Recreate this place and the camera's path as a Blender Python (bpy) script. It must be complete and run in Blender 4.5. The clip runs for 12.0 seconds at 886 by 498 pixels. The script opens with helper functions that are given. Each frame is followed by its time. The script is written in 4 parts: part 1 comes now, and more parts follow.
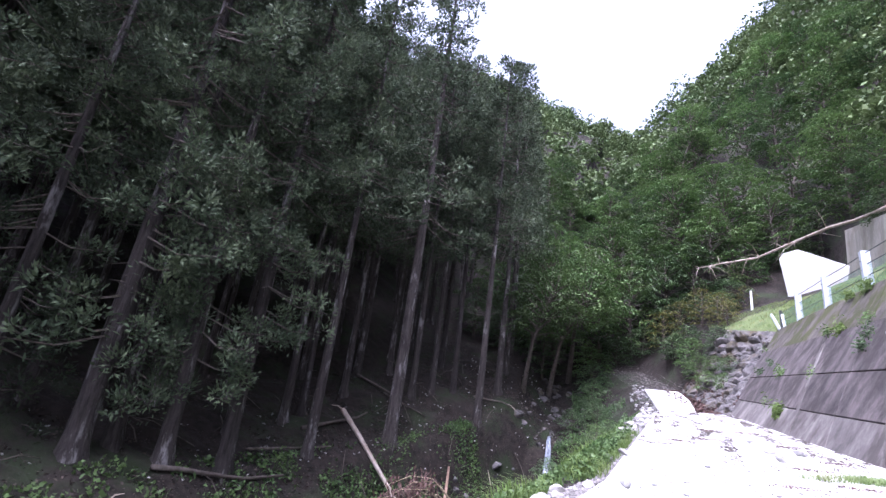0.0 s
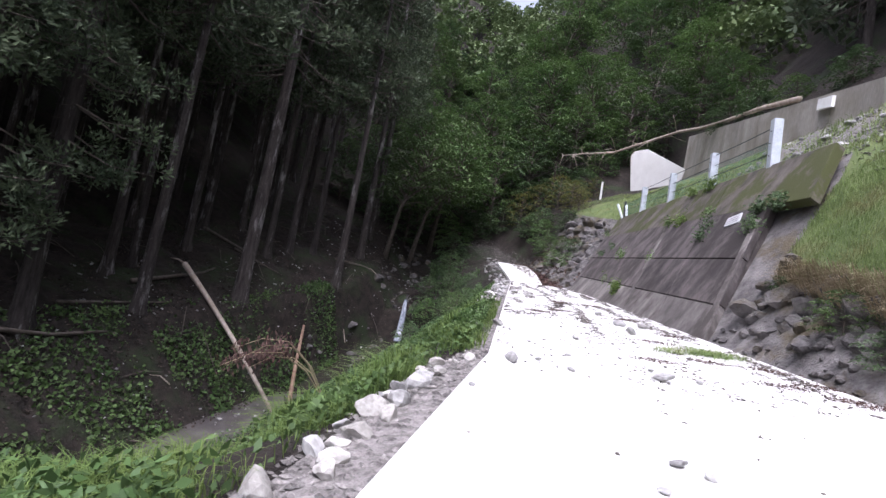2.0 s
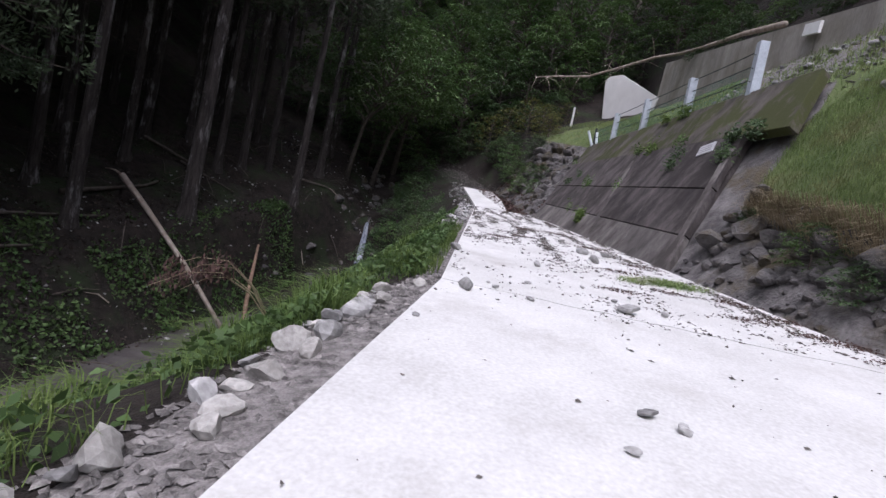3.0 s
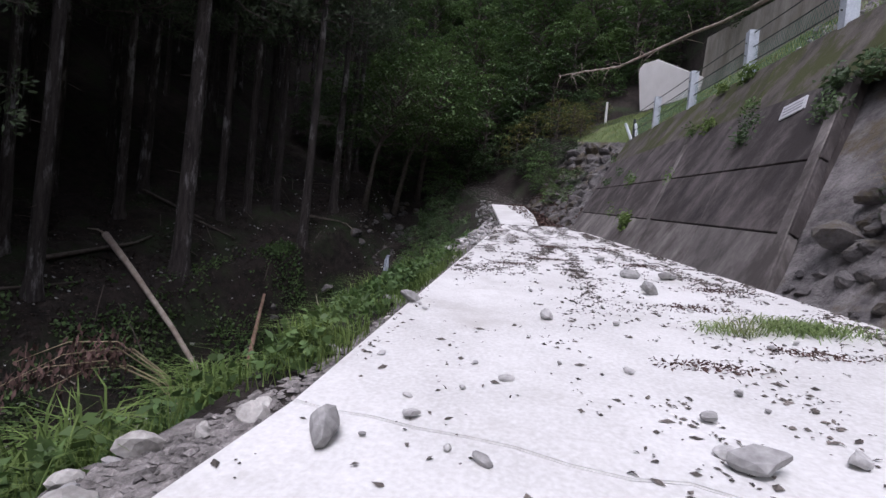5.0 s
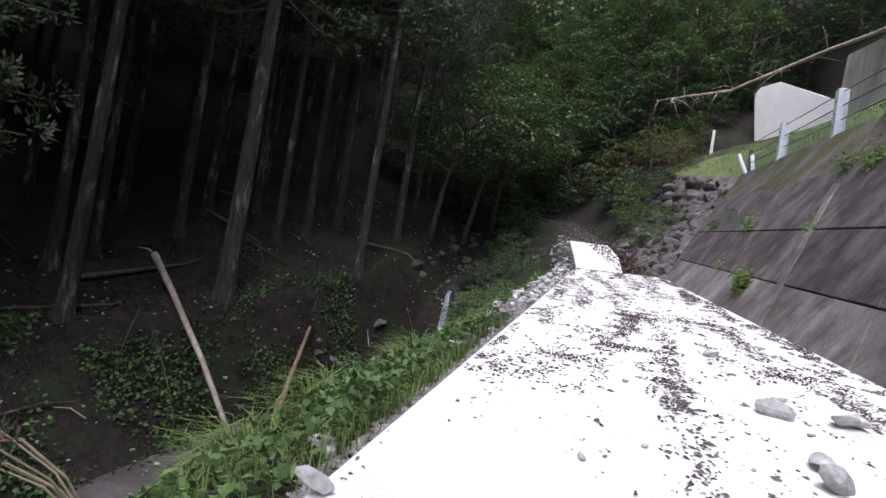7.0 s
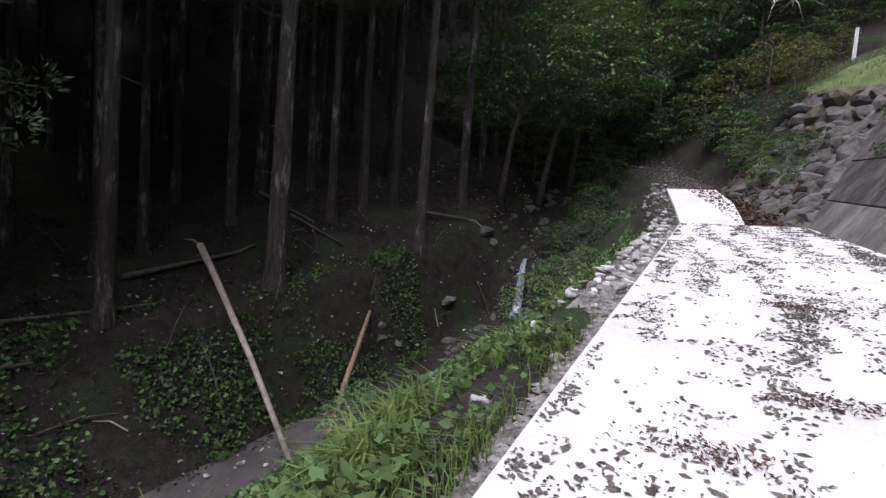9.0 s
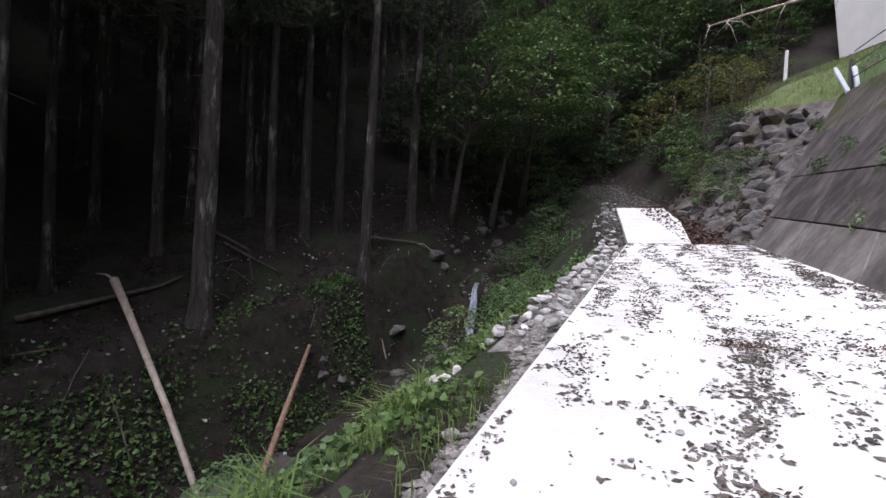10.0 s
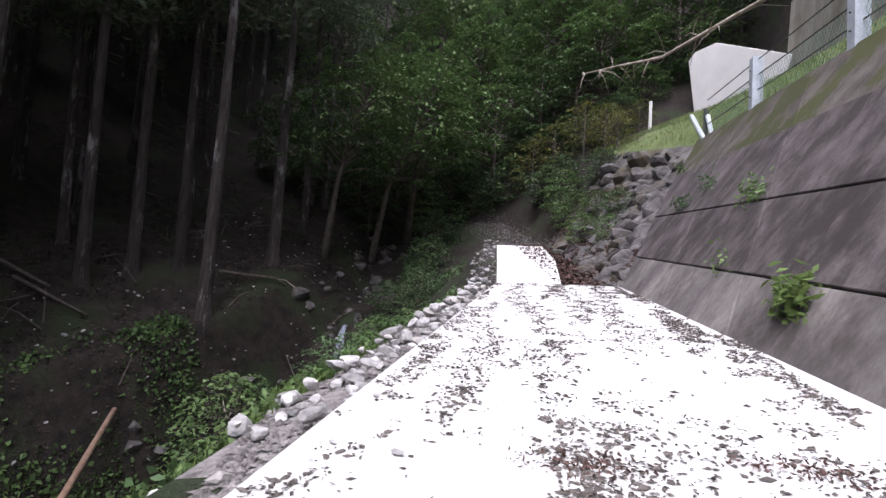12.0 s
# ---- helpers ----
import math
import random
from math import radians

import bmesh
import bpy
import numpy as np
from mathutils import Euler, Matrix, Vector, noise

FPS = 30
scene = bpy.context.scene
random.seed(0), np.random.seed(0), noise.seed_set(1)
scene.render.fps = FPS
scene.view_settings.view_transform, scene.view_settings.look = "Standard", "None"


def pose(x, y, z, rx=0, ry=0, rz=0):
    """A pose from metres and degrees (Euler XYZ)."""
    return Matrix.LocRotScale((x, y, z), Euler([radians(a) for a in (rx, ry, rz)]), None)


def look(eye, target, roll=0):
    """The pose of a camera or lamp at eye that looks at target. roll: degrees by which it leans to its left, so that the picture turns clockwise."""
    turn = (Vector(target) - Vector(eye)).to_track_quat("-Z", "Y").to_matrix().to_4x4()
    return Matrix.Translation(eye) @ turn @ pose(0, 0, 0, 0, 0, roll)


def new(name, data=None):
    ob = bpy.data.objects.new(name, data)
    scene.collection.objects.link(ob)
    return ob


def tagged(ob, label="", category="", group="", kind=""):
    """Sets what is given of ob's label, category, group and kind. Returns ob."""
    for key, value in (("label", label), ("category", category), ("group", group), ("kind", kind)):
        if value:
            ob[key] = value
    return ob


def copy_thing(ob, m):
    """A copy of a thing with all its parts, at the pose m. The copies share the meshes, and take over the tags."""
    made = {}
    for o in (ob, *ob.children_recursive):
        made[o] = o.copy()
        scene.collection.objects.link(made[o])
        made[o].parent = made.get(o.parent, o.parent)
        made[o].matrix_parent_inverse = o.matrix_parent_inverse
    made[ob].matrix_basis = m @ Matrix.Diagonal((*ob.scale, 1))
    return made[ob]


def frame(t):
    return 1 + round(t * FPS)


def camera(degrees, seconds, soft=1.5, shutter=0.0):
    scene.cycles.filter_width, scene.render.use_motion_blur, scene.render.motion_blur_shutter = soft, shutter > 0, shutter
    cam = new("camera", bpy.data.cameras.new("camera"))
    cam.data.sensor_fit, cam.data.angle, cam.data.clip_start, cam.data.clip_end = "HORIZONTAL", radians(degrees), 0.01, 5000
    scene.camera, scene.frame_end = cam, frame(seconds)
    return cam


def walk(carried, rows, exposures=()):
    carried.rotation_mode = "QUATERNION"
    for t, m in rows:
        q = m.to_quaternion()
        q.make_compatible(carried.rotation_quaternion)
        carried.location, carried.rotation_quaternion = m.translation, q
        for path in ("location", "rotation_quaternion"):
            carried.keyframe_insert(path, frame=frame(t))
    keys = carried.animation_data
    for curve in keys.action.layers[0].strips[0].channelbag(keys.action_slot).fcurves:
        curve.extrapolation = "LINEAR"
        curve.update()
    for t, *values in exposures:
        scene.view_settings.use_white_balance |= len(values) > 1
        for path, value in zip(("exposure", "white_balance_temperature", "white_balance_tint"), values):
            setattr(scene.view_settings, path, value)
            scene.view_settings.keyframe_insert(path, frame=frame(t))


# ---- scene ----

import functools

# ---- camera and walk ----
cam = camera(85.5, 12.0)
ROWS = [
    (0.0, 0.000, -0.000, 1.080, 108.66, -7.18, 24.96),
    (0.5, -0.441, 0.295, 1.062, 109.62, -8.66, 21.99),
    (1.0, -0.748, 0.699, 1.108, 100.53, -5.31, 22.46),
    (1.5, -1.016, 1.155, 1.099, 98.30, -8.05, 17.60),
    (2.0, -0.904, 1.552, 1.071, 95.60, -9.89, 7.94),
    (2.5, -0.741, 2.022, 0.993, 95.89, -13.99, -0.58),
    (3.0, -0.794, 2.442, 1.031, 87.47, -11.67, 3.78),
    (3.2, -0.761, 2.699, 1.107, 92.31, -14.50, 1.92),
    (4.8, 0.066, 5.712, 1.275, 92.64, -8.74, 8.79),
    (5.0, 0.130, 6.132, 1.360, 89.41, -5.43, 9.49),
    (5.5, 0.095, 7.089, 1.649, 89.31, -6.12, 18.99),
    (6.0, 0.158, 7.751, 1.837, 87.76, -4.87, 23.93),
    (6.5, 0.101, 8.434, 1.992, 91.38, -5.65, 29.15),
    (7.0, 0.284, 9.089, 2.043, 91.34, -9.00, 19.20),
    (7.5, 0.273, 9.850, 2.150, 86.97, 0.26, 20.91),
    (7.7, 0.177, 10.148, 2.165, 87.47, -0.89, 22.93),
    (9.3, -0.212, 12.600, 2.371, 85.71, -4.06, 29.23),
    (9.5, -0.187, 12.834, 2.394, 85.70, -2.10, 26.62),
    (9.7, -0.130, 13.084, 2.410, 87.53, -2.13, 25.96),
    (10.0, -0.041, 13.472, 2.457, 88.72, -2.85, 24.62),
    (10.5, 0.006, 14.067, 2.498, 94.55, -3.30, 24.52),
    (11.0, 0.249, 14.677, 2.604, 96.28, -3.34, 11.66),
    (11.5, 0.408, 15.315, 2.687, 98.54, -3.37, 11.55),
    (11.7, 0.452, 15.571, 2.665, 98.77, -4.48, 10.40),
    (12.0, 0.538, 15.969, 2.576, 93.68, -3.61, 12.96),
]
EXPO = [(0.0, 2.15, 5400, 30), (1.2, 1.95, 5500, 27), (2.0, 1.3, 5800, 21), (2.5, 0.75, 5800, 19), (3.0, 0.4, 5800, 20), (5.0, 0.32, 5800, 21), (5.5, 0.34, 5800, 21), (6.5, 0.75, 5800, 19), (7.5, 0.85, 5800, 19), (9.5, 0.72, 5900, 19), (12.0, 1.05, 5900, 20)]
walk(cam, [(t, pose(x, y, z, rx, ry, rz)) for t, x, y, z, rx, ry, rz in ROWS], EXPO)

# ---- sky and sun: bright overcast ----
world = bpy.data.worlds.new("sky")
scene.world = world
world.use_nodes = True
wn, wl = world.node_tree.nodes, world.node_tree.links
sky = wn.new("ShaderNodeTexSky")
sky.sky_type = "NISHITA"
sky.sun_disc = False
sky.sun_elevation, sky.sun_rotation = radians(66), radians(188)
sky.air_density, sky.dust_density, sky.ozone_density = 1.0, 6.0, 1.0
pale = wn.new("ShaderNodeHueSaturation")
pale.inputs["Saturation"].default_value = 0.35
wl.new(sky.outputs[0], pale.inputs["Color"])
wl.new(pale.outputs[0], wn["Background"].inputs["Color"])
wn["Background"].inputs["Strength"].default_value = 0.15
sun = new("sun", bpy.data.lights.new("sun", "SUN"))
sun.data.energy, sun.data.angle, sun.data.color = 0.9, radians(30), (1.0, 0.96, 0.9)
sun.matrix_world = look((0, 0, 60), (-math.sin(radians(188)) * 10, -math.cos(radians(188)) * 10, 60 - math.tan(radians(66)) * 10))


# ---- materials ----
def ramp_stops(node, stops):
    el = node.color_ramp.elements
    while len(el) < len(stops):
        el.new(0.5)
    for e, (p, c) in zip(el, stops):
        e.position, e.color = p, (*c, 1)


def material(name, dark, light, scale=3.0, rough=0.85, bump=0.3, fine=12.0, stretch=(1, 1, 1), stain=None, stain_scale=0.6, stain_at=(0.45, 0.65),
             stain_stretch=(1, 1, 1), vary=0.0, island=0.0, spec=0.3, translucent=0.0, bump_dist=0.02):
    """Two noises at real-world size for the colour, a stain over it, fine relief, and a change of tone from piece to piece."""
    m = bpy.data.materials.new(name)
    m.use_nodes = True
    n, l = m.node_tree.nodes, m.node_tree.links
    b = n["Principled BSDF"]
    geo = n.new("ShaderNodeNewGeometry")
    mp = n.new("ShaderNodeMapping")
    mp.inputs["Scale"].default_value = stretch
    l.new(geo.outputs["Position"], mp.inputs["Vector"])
    a = n.new("ShaderNodeTexNoise")
    a.inputs["Scale"].default_value, a.inputs["Detail"].default_value, a.inputs["Roughness"].default_value = scale, 6, 0.65
    l.new(mp.outputs[0], a.inputs["Vector"])
    r = n.new("ShaderNodeValToRGB")
    ramp_stops(r, [(0.32, dark), (0.68, light)])
    l.new(a.outputs["Fac"], r.inputs["Fac"])
    col = r.outputs["Color"]
    f = n.new("ShaderNodeTexNoise")
    f.inputs["Scale"].default_value, f.inputs["Detail"].default_value = scale * fine, 4
    l.new(mp.outputs[0], f.inputs["Vector"])
    mx = n.new("ShaderNodeMix")
    mx.data_type, mx.blend_type = "RGBA", "OVERLAY"
    mx.inputs["Factor"].default_value = 0.35
    l.new(col, mx.inputs["A"])
    l.new(f.outputs["Fac"], mx.inputs["B"])
    col = mx.outputs["Result"]
    if stain:
        sm = n.new("ShaderNodeMapping")
        sm.inputs["Scale"].default_value = stain_stretch
        l.new(geo.outputs["Position"], sm.inputs["Vector"])
        s = n.new("ShaderNodeTexNoise")
        s.inputs["Scale"].default_value, s.inputs["Detail"].default_value, s.inputs["Roughness"].default_value = stain_scale, 7, 0.7
        l.new(sm.outputs[0], s.inputs["Vector"])
        sr = n.new("ShaderNodeValToRGB")
        ramp_stops(sr, [(stain_at[0], (0, 0, 0)), (stain_at[1], (1, 1, 1))])
        l.new(s.outputs["Fac"], sr.inputs["Fac"])
        sx = n.new("ShaderNodeMix")
        sx.data_type = "RGBA"
        l.new(sr.outputs["Color"], sx.inputs["Factor"])
        l.new(col, sx.inputs["A"])
        sx.inputs["B"].default_value = (*stain, 1)
        col = sx.outputs["Result"]
    for amount, kind in ((vary, "object"), (island, "island")):
        if amount:
            h = n.new("ShaderNodeHueSaturation")
            rng = n.new("ShaderNodeMapRange")
            rng.inputs["To Min"].default_value, rng.inputs["To Max"].default_value = 1 - amount, 1 + amount
            if kind == "object":
                l.new(n.new("ShaderNodeObjectInfo").outputs["Random"], rng.inputs["Value"])
            else:
                l.new(geo.outputs["Random Per Island"], rng.inputs["Value"])
            l.new(rng.outputs[0], h.inputs["Value"])
            l.new(col, h.inputs["Color"])
            col = h.outputs[0]
    l.new(col, b.inputs["Base Color"])
    b.inputs["Roughness"].default_value = rough
    b.inputs["Specular IOR Level"].default_value = spec
    if bump:
        bp = n.new("ShaderNodeBump")
        bp.inputs["Strength"].default_value, bp.inputs["Distance"].default_value = bump, bump_dist
        l.new(f.outputs["Fac"], bp.inputs["Height"])
        l.new(bp.outputs[0], b.inputs["Normal"])
    if translucent:
        t = n.new("ShaderNodeBsdfTranslucent")
        l.new(col, t.inputs["Color"])
        ms = n.new("ShaderNodeMixShader")
        ms.inputs[0].default_value = translucent
        l.new(b.outputs[0], ms.inputs[1])
        l.new(t.outputs[0], ms.inputs[2])
        l.new(ms.outputs[0], n["Material Output"].inputs["Surface"])
    return m


# Soil near black: the shade under the cedars is put into its colour.
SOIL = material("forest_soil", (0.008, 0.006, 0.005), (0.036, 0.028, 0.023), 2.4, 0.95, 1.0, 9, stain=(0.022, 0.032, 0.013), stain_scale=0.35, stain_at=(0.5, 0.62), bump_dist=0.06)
CONCRETE = material("pale_concrete", (0.52, 0.51, 0.49), (0.66, 0.65, 0.63), 0.8, 0.8, 0.15, 40, stain=(0.42, 0.4, 0.37), stain_scale=0.9, stain_at=(0.55, 0.8))
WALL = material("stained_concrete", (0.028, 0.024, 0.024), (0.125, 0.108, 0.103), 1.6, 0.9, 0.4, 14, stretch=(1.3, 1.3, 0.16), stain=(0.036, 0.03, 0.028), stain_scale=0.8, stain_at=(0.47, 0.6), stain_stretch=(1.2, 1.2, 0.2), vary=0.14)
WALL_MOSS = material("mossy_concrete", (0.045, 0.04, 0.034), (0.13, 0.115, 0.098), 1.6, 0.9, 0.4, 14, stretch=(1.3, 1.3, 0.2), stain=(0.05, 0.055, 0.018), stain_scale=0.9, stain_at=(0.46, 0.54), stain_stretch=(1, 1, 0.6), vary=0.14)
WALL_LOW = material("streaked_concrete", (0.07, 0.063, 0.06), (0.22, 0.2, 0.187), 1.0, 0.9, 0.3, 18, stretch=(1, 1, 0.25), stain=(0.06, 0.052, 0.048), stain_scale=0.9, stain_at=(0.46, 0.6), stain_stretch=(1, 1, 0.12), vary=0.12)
MOUND_GRASS = material("meadow_blades", (0.16, 0.23, 0.08), (0.27, 0.34, 0.14), 0.7, 0.7, 0, 6, stain=(0.27, 0.25, 0.13), stain_scale=0.8, stain_at=(0.5, 0.7), island=0.3, translucent=0.35)
WALL_PALE = material("weathered_concrete", (0.25, 0.23, 0.2), (0.42, 0.39, 0.34), 0.9, 0.9, 0.3, 18, stretch=(1, 1, 0.25), stain=(0.2, 0.18, 0.14), stain_scale=0.4, stain_at=(0.45, 0.7), vary=0.1)
NEW_CONCRETE = material("fresh_concrete", (0.74, 0.72, 0.69), (0.84, 0.82, 0.79), 0.8, 0.8, 0.1, 30)
ROCK = material("grey_rock", (0.15, 0.145, 0.14), (0.4, 0.39, 0.38), 2.2, 0.9, 0.5, 8, vary=0.3, island=0.3)
CREAM_ROCK = material("pale_boulder", (0.27, 0.255, 0.235), (0.5, 0.48, 0.45), 3, 0.9, 0.5, 8, vary=0.15)
CLIFF = material("cracked_rock", (0.04, 0.037, 0.037), (0.2, 0.185, 0.18), 2.2, 0.9, 0.8, 9, stain=(0.09, 0.075, 0.05), stain_scale=0.8, stain_at=(0.5, 0.6), bump_dist=0.05, vary=0.2)
GRAVEL = material("gravel", (0.08, 0.073, 0.068), (0.27, 0.25, 0.238), 8, 0.95, 0.6, 8, island=0.4)
MUD = material("wet_mud", (0.04, 0.034, 0.033), (0.09, 0.078, 0.076), 0.8, 0.6, 0.4, 20, stain=(0.12, 0.108, 0.105), stain_scale=1.2, stain_at=(0.5, 0.75), spec=0.5)
BARK = material("cedar_bark", (0.022, 0.018, 0.017), (0.08, 0.068, 0.063), 2.0, 0.95, 0.9, 8, stretch=(5, 5, 0.6), stain=(0.25, 0.235, 0.23), stain_scale=1.1, stain_at=(0.55, 0.65), stain_stretch=(2, 2, 0.5), vary=0.25, bump_dist=0.05)
TWIG = material("branch_bark", (0.05, 0.04, 0.033), (0.13, 0.11, 0.095), 5, 0.9, 0.4, 6)
DEAD = material("bleached_wood", (0.24, 0.19, 0.15), (0.46, 0.4, 0.34), 4, 0.9, 0.5, 6, stretch=(1, 1, 0.4))
BROWN_WOOD = material("red_brown_wood", (0.15, 0.09, 0.06), (0.32, 0.22, 0.16), 5, 0.9, 0.5, 6)
NEEDLE = material("cedar_foliage", (0.04, 0.06, 0.034), (0.088, 0.112, 0.06), 0.6, 0.75, 0, 6, vary=0.2, island=0.35, translucent=0.2)
LEAF = material("broad_leaves", (0.058, 0.115, 0.036), (0.125, 0.185, 0.062), 0.35, 0.6, 0, 6, vary=0.28, island=0.35, translucent=0.2)
LEAF_DARK = material("dark_leaves", (0.045, 0.085, 0.034), (0.09, 0.14, 0.055), 0.4, 0.6, 0, 6, vary=0.2, island=0.35, translucent=0.15)
LEAF_YELLOW = material("yellowing_leaves", (0.1, 0.115, 0.035), (0.19, 0.18, 0.055), 0.8, 0.6, 0, 6, island=0.3, translucent=0.3)
FAR_LEAF = material("hillside_leaves", (0.07, 0.112, 0.045), (0.15, 0.195, 0.082), 0.09, 0.8, 0, 8, island=0.28, translucent=0.12)
GRASS = material("grass_blades", (0.09, 0.15, 0.04), (0.185, 0.25, 0.072), 0.7, 0.7, 0, 6, island=0.3, translucent=0.35)
DRY = material("dry_grass", (0.2, 0.16, 0.1), (0.36, 0.3, 0.2), 2, 0.85, 0, 6, island=0.3, translucent=0.2)
TURF = material("turf", (0.07, 0.1, 0.036), (0.14, 0.17, 0.065), 1.2, 0.95, 0.6, 14, stain=(0.12, 0.1, 0.06), stain_scale=0.5, stain_at=(0.55, 0.7))
LITTER = material("leaf_litter", (0.05, 0.043, 0.037), (0.15, 0.13, 0.115), 3, 0.9, 0.2, 6, island=0.5)
# Darker copy of the road's litter, with the forest's shade put into its colour.
SHADED_LITTER = material("shaded_litter", (0.02, 0.015, 0.013), (0.085, 0.066, 0.055), 3, 0.9, 0.2, 6, island=0.6)
RED_LITTER = material("red_brown_litter", (0.045, 0.026, 0.022), (0.12, 0.072, 0.06), 3, 0.9, 0.2, 6, island=0.4)
STEEL = material("galvanised_steel", (0.42, 0.46, 0.5), (0.55, 0.6, 0.65), 3, 0.45, 0.05, 10, spec=0.5)
WIRE = material("dark_wire", (0.05, 0.06, 0.055), (0.09, 0.1, 0.095), 5, 0.6, 0, 5)
NET = material("green_net", (0.06, 0.16, 0.12), (0.1, 0.22, 0.17), 5, 0.7, 0, 5)
PLATE = material("grey_plate", (0.42, 0.42, 0.44), (0.55, 0.55, 0.56), 4, 0.6, 0.05, 8)
INK = material("faded_ink", (0.2, 0.2, 0.21), (0.28, 0.28, 0.29), 6, 0.8, 0, 5)
WHITE = material("white_paint", (0.7, 0.69, 0.66), (0.8, 0.8, 0.78), 6, 0.6, 0, 5)
WATER = material("falling_water", (0.06, 0.07, 0.09), (0.34, 0.37, 0.43), 3, 0.2, 0.4, 5, stretch=(4, 4, 0.4), spec=0.6)


# ---- mesh helpers ----
def mesh_of(name, verts, faces, mat, smooth=False):
    me = bpy.data.meshes.new(name)
    me.from_pydata([tuple(v) for v in verts], [], faces)
    for m in (mat if isinstance(mat, (list, tuple)) else [mat]):
        me.materials.append(m)
    if smooth:
        me.polygons.foreach_set("use_smooth", [True] * len(me.polygons))
    me.update()
    return me


def quads_mesh(name, quads, mat):
    """quads: array (n, 4, 3)."""
    q = np.asarray(quads, dtype=np.float32).reshape(-1, 4, 3)
    me = bpy.data.meshes.new(name)
    n = len(q)
    me.vertices.add(4 * n)
    me.vertices.foreach_set("co", q.ravel())
    me.loops.add(4 * n)
    me.loops.foreach_set("vertex_index", np.arange(4 * n, dtype=np.int32))
    me.polygons.add(n)
    me.polygons.foreach_set("loop_start", np.arange(0, 4 * n, 4, dtype=np.int32))
    me.materials.append(mat)
    me.update(calc_edges=True)
    return me


def part(name, me, parent, label=""):
    ob = new(name, me)
    ob.parent = parent
    return tagged(ob, label)


def part_bm(name, bm, mat, parent, label=""):
    me = bpy.data.meshes.new(name)
    bm.to_mesh(me)
    bm.free()
    me.materials.append(mat)
    return part(name, me, parent, label)


def thing(name, label, category, at=(0, 0, 0), group="", kind=""):
    ob = new(name)
    ob.empty_display_size = 0.1
    ob.location = at
    return tagged(ob, label, category, group, kind)


def unit(v):
    return v / (np.linalg.norm(v, axis=-1, keepdims=True) + 1e-9)


def leaf_quads(centres, along, length, width, rng, fold=0.25, flat=0.0):
    """A folded rhombus per centre, its long axis near the direction along."""
    n = len(centres)
    a = unit(along + rng.normal(0, 0.35, (n, 3)))
    side = unit(np.cross(a, rng.normal(0, 1, (n, 3)) * (1 - 0.6 * flat) + np.array([0, 0, 3.0 * flat])))
    up = np.cross(side, a)
    ln = (length * rng.uniform(0.6, 1.3, n))[:, None]
    wd = (width * rng.uniform(0.6, 1.3, n))[:, None]
    return np.stack([centres - a * ln / 2, centres + side * wd / 2 + up * wd * fold, centres + a * ln / 2, centres - side * wd / 2 + up * wd * fold], axis=1)


def tube(points, radii, sides=7, cap=True):
    """Verts and faces of a tapering tube along points."""
    pts = np.asarray(points, float)
    d = unit(np.gradient(pts, axis=0))
    ref = np.array([0.31, 0.95, 0.11])
    verts, faces = [], []
    for i, p in enumerate(pts):
        u = np.cross(d[i], ref)
        if np.linalg.norm(u) < 0.1:
            u = np.cross(d[i], [1, 0, 0])
        u = u / np.linalg.norm(u)
        w = np.cross(d[i], u)
        for k in range(sides):
            a = 2 * math.pi * k / sides
            verts.append(p + radii[i] * (math.cos(a) * u + math.sin(a) * w))
    for i in range(len(pts) - 1):
        for k in range(sides):
            k2 = (k + 1) % sides
            faces.append((i * sides + k, i * sides + k2, (i + 1) * sides + k2, (i + 1) * sides + k))
    if cap:
        faces.append(tuple(range(sides))[::-1])
        faces.append(tuple((len(pts) - 1) * sides + k for k in range(sides)))
    return verts, faces


def join_tubes(list_of):
    verts, faces = [], []
    for v, f in list_of:
        o = len(verts)
        verts += list(v)
        faces += [tuple(i + o for i in q) for q in f]
    return verts, faces


# ---- the lie of the land ----
def table(y, *pairs):
    return np.interp(y, [p[0] for p in pairs], [p[1] for p in pairs])


CROSS = 0.0363                                   # the road's crossfall, up towards the wall


def road_mid(y):
    return table(y, (-40, -4.75), (29.7, 2.64), (42.9, 5.05), (49, 7), (70, 20), (130, 78), (165, 98), (230, 100))


def road_z(x, y):
    return road_mid(y) + CROSS * x


def edge_left(y):
    return table(y, (-40, -6), (4.1, -1.6), (8.75, -1.1), (29.7, -1.05), (42.9, -2.6), (49, -5.2), (70, -9))


def edge_right(y):
    return table(y, (-40, 8), (7.9, 4.8), (9.9, 4.2), (14.4, 3.75), (29.4, 2.25), (38.5, 0.5), (43, -0.3), (49, -3.2), (70, -6))


def creek_x(y):
    return table(y, (-40, -10), (0, -11), (24, -11.4), (30, -10.2), (35, -8.6), (42, -8.6), (49, -10), (70, -14), (130, -20))


def creek_z(y):
    return table(y, (-40, -7.5), (0, -5.8), (26, -5.5), (30, -4.4), (34.6, -2.7), (35.6, -0.6), (42, 2.2), (49, 5.6), (70, 19), (130, 77), (165, 97), (230, 99))


def bank_x(y):
    return table(y, (-40, -17), (16, -16.6), (20, -15.8), (26, -14.4), (31.5, -11.8), (36, -11), (49, -13.5), (70, -19))


def bank_z(y):
    return table(y, (-40, -2.6), (16, -2.3), (20, -1.9), (26, -1.2), (31.5, 0.5), (36, 2.2), (49, 8), (70, 24), (130, 84), (165, 100), (230, 102))


def upper_x(y):
    return table(y, (26, 10.0), (42, 11.4), (60, 11.4))


def profile(y):
    return profile_at(round(y * 20) / 20)


